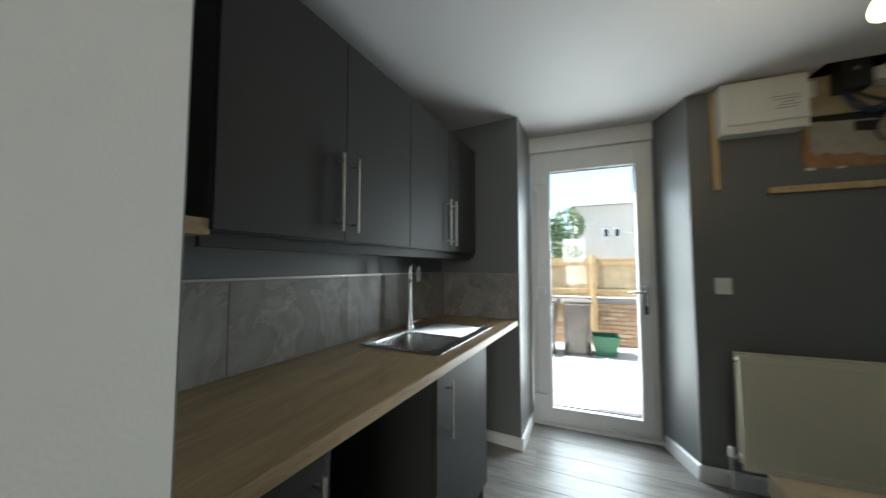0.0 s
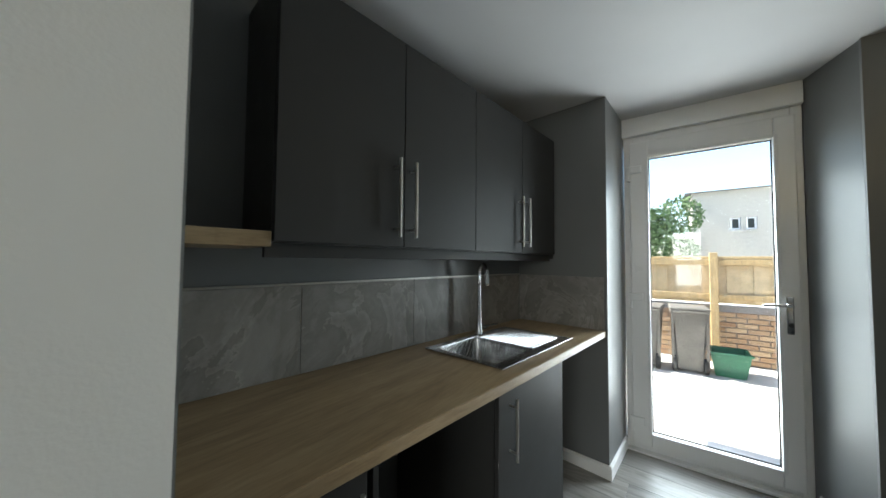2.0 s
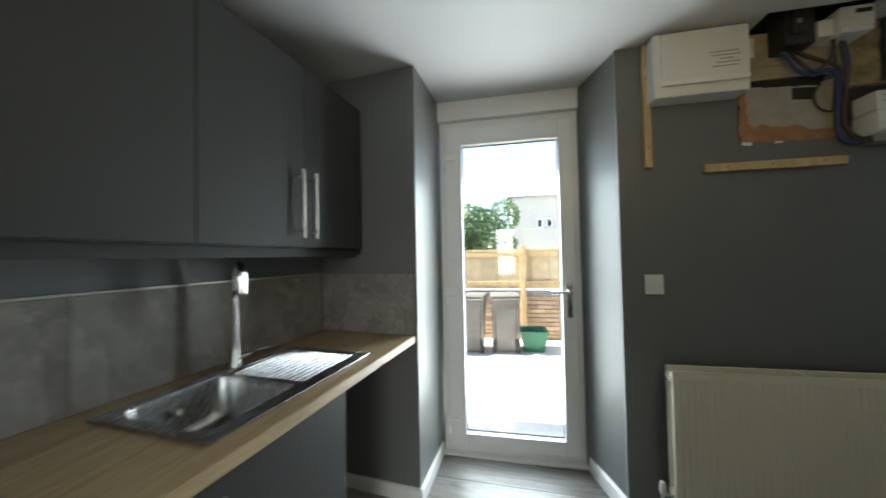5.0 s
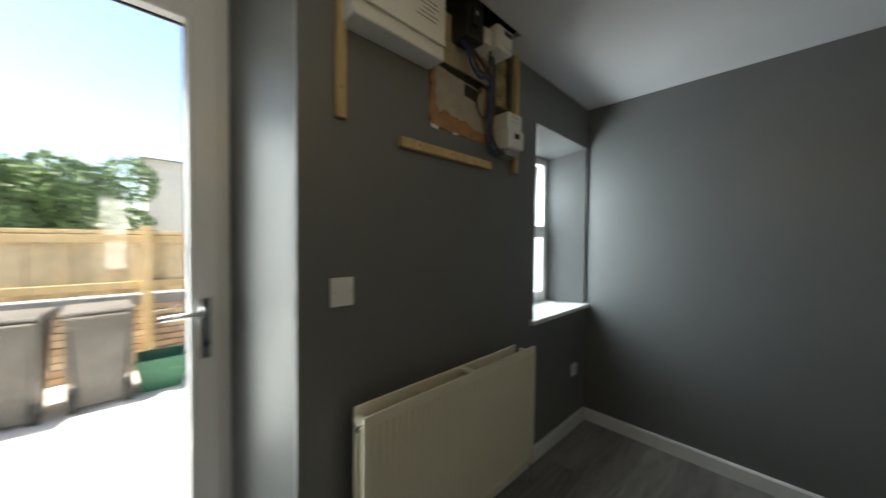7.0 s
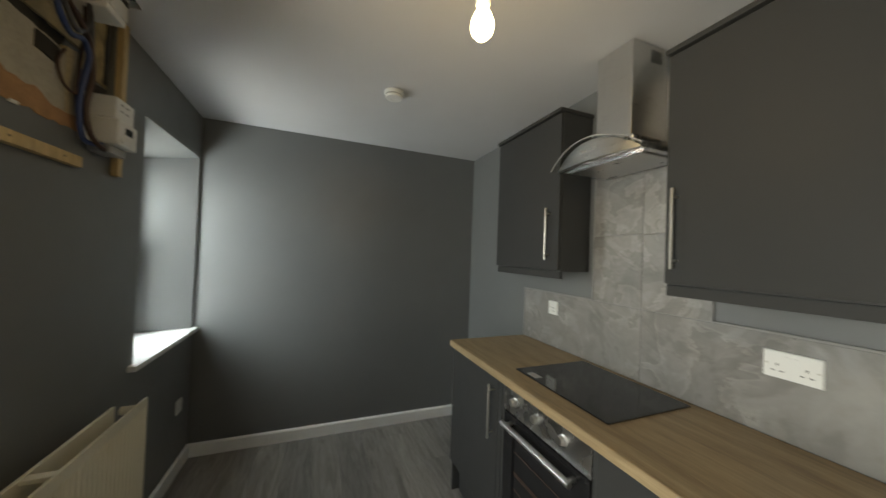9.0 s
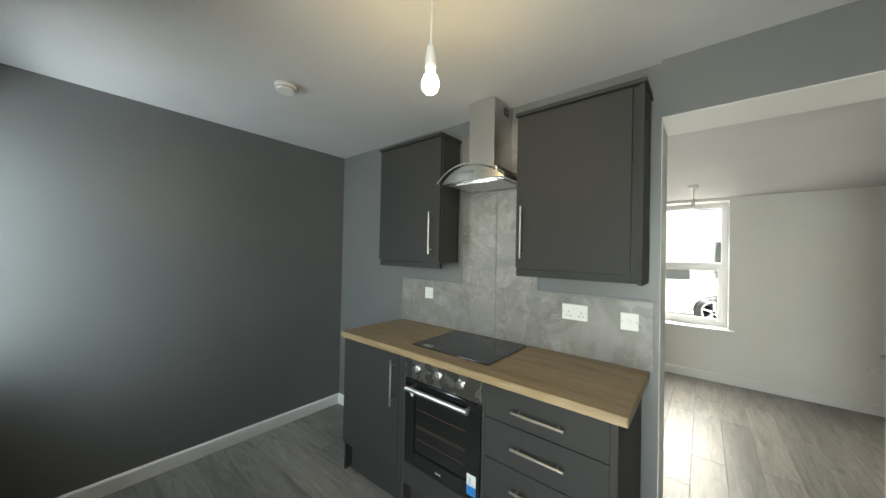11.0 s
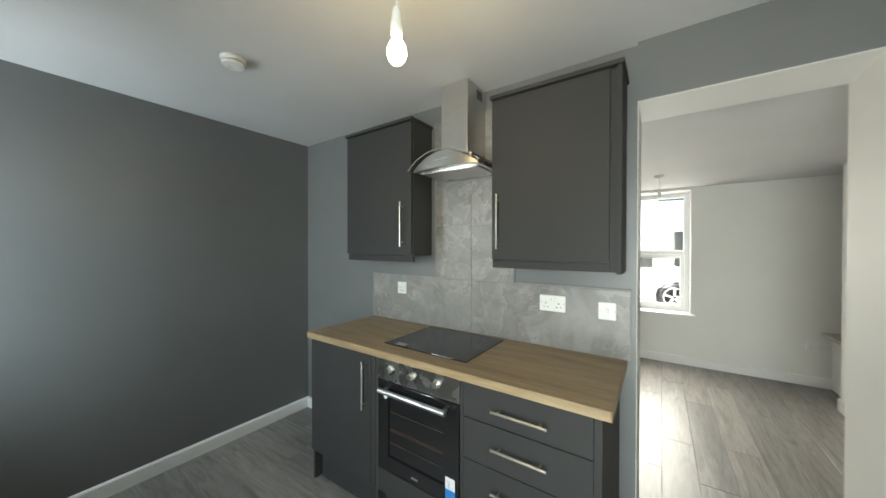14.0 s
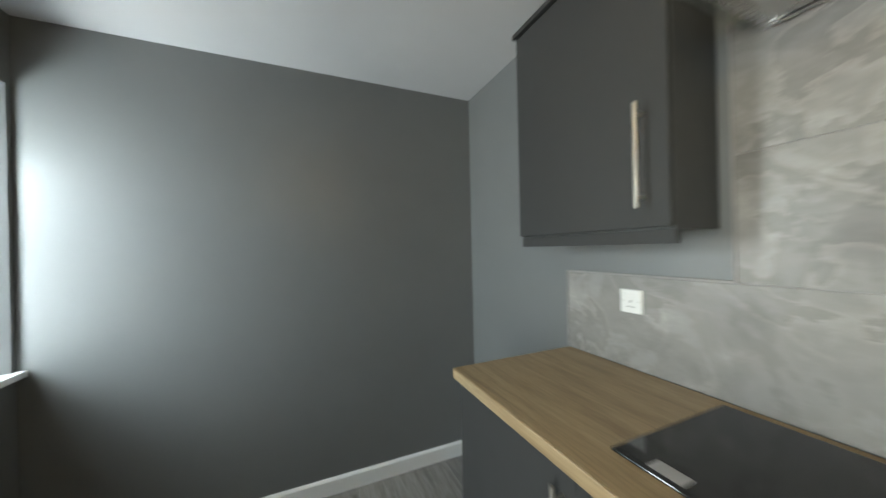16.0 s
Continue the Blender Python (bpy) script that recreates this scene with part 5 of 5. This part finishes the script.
for row in range(10):
    for k in range(16):
        x = 0.9 + k * 0.218 + (0.109 if row % 2 else 0) - 0.4
        ob = new("brick", brick_me)
        ob.parent = wall
        ob.location = (x, FYY + rnd.uniform(-0.004, 0.006), G + 0.045 + row * 0.070)
        ob.rotation_euler = (0, rnd.uniform(-0.012, 0.012), rnd.uniform(-0.015, 0.015))

fence = thing("timber_fence", (0.5, FYY, 0.745), "new pine close-board fence on the brick wall", "fence")
bd = box(B(), -0.0745, 0.0745, -0.009, 0.009, 0.0, 0.62, 0.003, 1)
bd_me = bpy.data.meshes.new("board")
bd.to_mesh(bd_me)
bd.free()
bd_me.materials.append(M_FENCE)
for k in range(70):
    ob = new("board", bd_me)
    ob.parent = fence
    ob.location = (-4.6 + k * 0.138 - 0.5 + 0.6, 0.020 + 0.019 * (k % 2), 0.03)
for x in (-3.4, -0.9, 1.58, 4.1):
    part("fence_post", box(B(), x - 0.045, x + 0.045, FYY - 0.09, FYY + 0.0, G + 0.001, 1.49, 0.006), M_PINE, fence)
for z in (0.83, 1.31):
    part("fence_rail", box(B(), -4.5, 4.9, FYY - 0.035, FYY + 0.008, z, z + 0.075, 0.004), M_PINE, fence)
part("fence_cap", box(B(), -4.5, 4.9, FYY - 0.03, FYY + 0.06, 1.397, 1.435, 0.004), M_PINE, fence)

# yard return wall seen past the window
setting("yard_wall", box(B(), 4.75, 5.0, 2.91, 5.8, G - 0.1, 1.25), M_BRICK, "red brick yard wall outside the window", "wall")


def terrace(name, x0, x1, y, h, roof, mat, wins, label, face=-1):
    """A far house: walls with real window openings, sills, roof and chimney."""
    t = thing(name, ((x0 + x1) / 2, y, G), label, "house")
    d = 6.0 * -face
    xs = sorted({x0, x1, *[w[0] for w in wins], *[w[1] for w in wins]})
    zs = sorted({G, h, *[w[2] for w in wins], *[w[3] for w in wins]})
    bm = B()
    for a, b in zip(xs, xs[1:]):
        for c, e in zip(zs, zs[1:]):
            if any(w[0] <= a and b <= w[1] and w[2] <= c and e <= w[3] for w in wins):
                continue
            box(bm, a, b, min(y, y + 0.3 * -face), max(y, y + 0.3 * -face), c, e)
    box(bm, x0, x1, min(y + 0.5 * -face, y + d), max(y + 0.5 * -face, y + d), G, h)
    part("wall", bm, mat, t)
    for a, b, c, e in wins:
        w = part("window", ring_frame(B(), a, b, c, e, *sorted((y + 0.10 * -face, y + 0.16 * -face)), 0.07), M_UPVC, t)
        part("pane", box(B(), a + 0.07, b - 0.07, *sorted((y + 0.12 * -face, y + 0.13 * -face)), c + 0.07, e - 0.07), M_LCD, w, "dark window pane")
        part("sill", box(B(), a - 0.1, b + 0.1, *sorted((y - 0.06 * -face, y + 0.1 * -face)), c - 0.12, c - 0.001), M_STONE, w)
    bm = B()
    ym = y + d / 2
    o = 0.25
    p = [(x0 - o, y - o * -face, h), (x1 + o, y - o * -face, h), (x1 + o, ym, h + roof), (x0 - o, ym, h + roof), (x0 - o, y + d, h), (x1 + o, y + d, h)]
    v = [bm.verts.new(q) for q in p]
    bm.faces.new((v[0], v[1], v[2], v[3]))
    bm.faces.new((v[3], v[2], v[5], v[4]))
    bm.faces.new((v[0], v[3], v[4]))
    bm.faces.new((v[1], v[5], v[2]))
    bm.faces.new((v[0], v[4], v[5], v[1]))
    roofp = part("roof", bm, M_SLATE, t)
    part("chimney", box(B(), x1 - 1.4, x1 - 0.7, ym - 0.3, ym + 0.3, h + roof * 0.6, h + roof + 0.9), mat, roofp)
    return t


terrace("stone_house", 1.75, 9.5, 19.0, 4.65, 0.5, M_STONE, [(3.1, 3.45, 2.85, 3.4), (3.62, 3.97, 2.85, 3.4), (5.6, 6.5, 2.4, 3.6)], "pale stone house with slate roof behind the yard")


def tree(x, y, h, r, n, seed, label):
    rnd = random.Random(seed)
    t = thing("tree", (x, y, G), label, "tree")
    bm = B()
    rod(bm, (x, y, G), (x, y, h * 0.55), 0.22, 10, 0.12)
    for k in range(9):
        a, z = rnd.uniform(0, 6.28), h * rnd.uniform(0.3, 0.55)
        L = r * rnd.uniform(0.5, 0.8)
        rod(bm, (x, y, z), (x + L * math.cos(a), y + L * math.sin(a), z + L * 0.7), 0.07, 6, 0.02)
    part("trunk", bm, M_BARK, t)
    verts, faces = [], []
    lumps = [(rnd.gauss(0, 0.45) * r, rnd.gauss(0, 0.45) * r, h * 0.60 + rnd.gauss(0, 0.20) * r, r * rnd.uniform(0.28, 0.46)) for _ in range(40)]
    for _ in range(n):
        lx, ly, lz, lr = rnd.choice(lumps)
        d = Vector((rnd.gauss(0, 1), rnd.gauss(0, 1), rnd.gauss(0, 1))).normalized() * lr * rnd.uniform(0.75, 1.05)
        c = Vector((x + lx, y + ly, G + lz)) + d
        u = Vector((rnd.gauss(0, 1), rnd.gauss(0, 1), rnd.gauss(0, 1))).normalized() * rnd.uniform(0.05, 0.11)
        w = u.orthogonal().normalized() * u.length * 0.6
        i = len(verts)
        verts += [c - u, c + w, c + u, c - w]
        faces.append((i, i + 1, i + 2, i + 3))
    me = bpy.data.meshes.new("crown")
    me.from_pydata([v - Vector((x, y, G)) for v in verts], [], faces)
    me.materials.append(M_LEAF)
    cr = new("crown", me)
    cr.parent = t
    return t


tree(-1.35, 17.0, 3.9, 2.1, 34000, 5, "leafy green tree beyond the fence")
pole = thing("street_pole", (-0.9, 12.0, G), "thin grey street pole beyond the fence", "pole")
part("shaft", rod(B(), (-0.9, 12.0, G), (-0.9, 12.0, 2.6), 0.05, 10, 0.04), M_GREYPL, pole)

# ---- street in front ----
setting("pavement", box(B(), -30, 30, -5.4, -3.46, -0.3, -0.06), M_CONC, "pale pavement below the front window", "pavement")


def car(cx, cy):
    c = thing("parked_car", (cx, cy, G), "silver parked car with alloy wheels at the kerb", "car")
    prof = [(-2.0, 0.30), (-2.05, 0.62), (-1.9, 0.86), (-1.2, 0.95), (-0.55, 1.40), (0.7, 1.44), (1.45, 1.05), (1.95, 0.95), (2.05, 0.6), (2.0, 0.28)]
    bm = B()
    L = [bm.verts.new((cx + x, cy - 0.82, z + G)) for x, z in prof]
    R = [bm.verts.new((cx + x, cy + 0.82, z + G)) for x, z in prof]
    bm.faces.new(L)
    bm.faces.new(R[::-1])
    for k in range(len(prof)):
        q = (k + 1) % len(prof)
        bm.faces.new((L[k], R[k], R[q], L[q]))
    bmesh.ops.bevel(bm, geom=bm.edges[:], offset=0.05, segments=3, affect="EDGES")
    part("body", bm, M_CARP, c)
    for s in (-1, 1):
        part("side_glass", box(B(), cx - 0.85, cx + 0.95, cy + s * 0.822 - 0.004, cy + s * 0.822 + 0.004, G + 1.0, G + 1.32, 0.003), M_LCD, c)
        for x in (-1.28, 1.28):
            wy = cy + s * 0.80
            arch = part("wheel_arch", lathe(B(), (cx + x, wy + s * 0.012, G + 0.315), [(0.37, -0.01), (0.37, 0.014), (0.02, 0.014)], 28, "y"), M_RUBBER, c)
            w = part("wheel", lathe(B(), (cx + x, wy, G + 0.315), [(0.20, -0.08), (0.305, -0.08), (0.315, -0.05), (0.315, 0.06 if s > 0 else 0.03), (0.30, 0.075), (0.225, 0.08), (0.215, 0.05)], 32, "y"), M_RUBBER, c)
            bm = B()
            for k in range(5):
                a = 2 * math.pi * k / 5 + 0.3
                dx, dz = math.cos(a), math.sin(a)
                rod(bm, (cx + x + 0.03 * dx, wy + s * 0.085, G + 0.315 + 0.03 * dz), (cx + x + 0.21 * dx, wy + s * 0.075, G + 0.315 + 0.21 * dz), 0.034, 8, 0.026)
            lathe(bm, (cx + x, wy + s * 0.06, G + 0.315), [(0.225, 0.0), (0.225, 0.03 * s), (0.205, 0.03 * s), (0.205, 0.0)], 32, "y")
            part("rim", bm, M_SILVER, w, "five-spoke alloy rim")
    return c


car(2.35, -8.3)
terrace("white_terrace", -6.0, 12.0, -12.6, 5.2, 1.8, M_RENDER, [(0.4, 1.6, 0.6, 2.1), (3.0, 3.9, -0.03, 2.05), (5.2, 6.6, 0.6, 2.1), (0.4, 1.5, 3.1, 4.4), (5.2, 6.4, 3.1, 4.4)], "white rendered terraced houses across the street", 1)

# ---- laminate planks ----


def planks(parent, x0, x1, y0, y1, along, width, length, seed, skip=None):
    rnd = random.Random(seed)
    cache = {}
    a0, a1, b0, b1 = (x0, x1, y0, y1) if along == "x" else (y0, y1, x0, x1)
    b, row = b0, 0
    while b < b1 - 0.01:
        w = min(width, b1 - b)
        a = a0 - rnd.uniform(0.05, 0.95) * length
        while a < a1 - 0.005:
            s, e = max(a, a0), min(a + length, a1)
            a += length
            if e - s < 0.02:
                continue
            key = (round(e - s, 4), round(w, 4))
            if key not in cache:
                hl, hw = key[0] / 2 - 0.0005, key[1] / 2 - 0.0005
                bm = B()
                top = [bm.verts.new((sx * (hl - 0.0014), sy * (hw - 0.0014), 0.0)) for sx, sy in ((-1, -1), (1, -1), (1, 1), (-1, 1))]
                mid = [bm.verts.new((sx * hl, sy * hw, -0.0012)) for sx, sy in ((-1, -1), (1, -1), (1, 1), (-1, 1))]
                bot = [bm.verts.new((sx * hl, sy * hw, -0.008)) for sx, sy in ((-1, -1), (1, -1), (1, 1), (-1, 1))]
                bm.faces.new(top)
                for k in range(4):
                    q = (k + 1) % 4
                    bm.faces.new((mid[k], mid[q], top[q], top[k]))
                    bm.faces.new((bot[k], bot[q], mid[q], mid[k]))
                me = bpy.data.meshes.new("plank")
                bm.to_mesh(me)
                bm.free()
                me.materials.append(M_PLANK)
                cache[key] = me
            ob = new("plank", cache[key])
            ob.parent = parent
            c = ((s + e) / 2, b + w / 2)
            ob.matrix_basis = pose(c[0], c[1], 0) if along == "x" else pose(c[1], c[0], 0, 0, 0, 90)
        b += width
        row += 1


floor = setting("floor", box(B(), -0.2, EAST + 0.1, -0.27, 2.66, -0.0088, -0.0082), M_SHADE_UNDERLAY, "grey washed oak laminate planks in the kitchen", "floor")
planks(floor, -0.10, EAST, -0.13, 2.65, KITCHEN_ALONG, 0.19, 1.26, 2)
floor.matrix_world = SETTLED
floor2 = setting("floor_living", box(B(), -0.6, EAST + 0.1, LSOUTH, -0.28, -0.0088, -0.0082), M_SHADE_UNDERLAY, "grey washed oak laminate planks in the living room", "floor")
planks(floor2, -0.57, EAST, LSOUTH, -0.13, "y", 0.19, 1.26, 7)
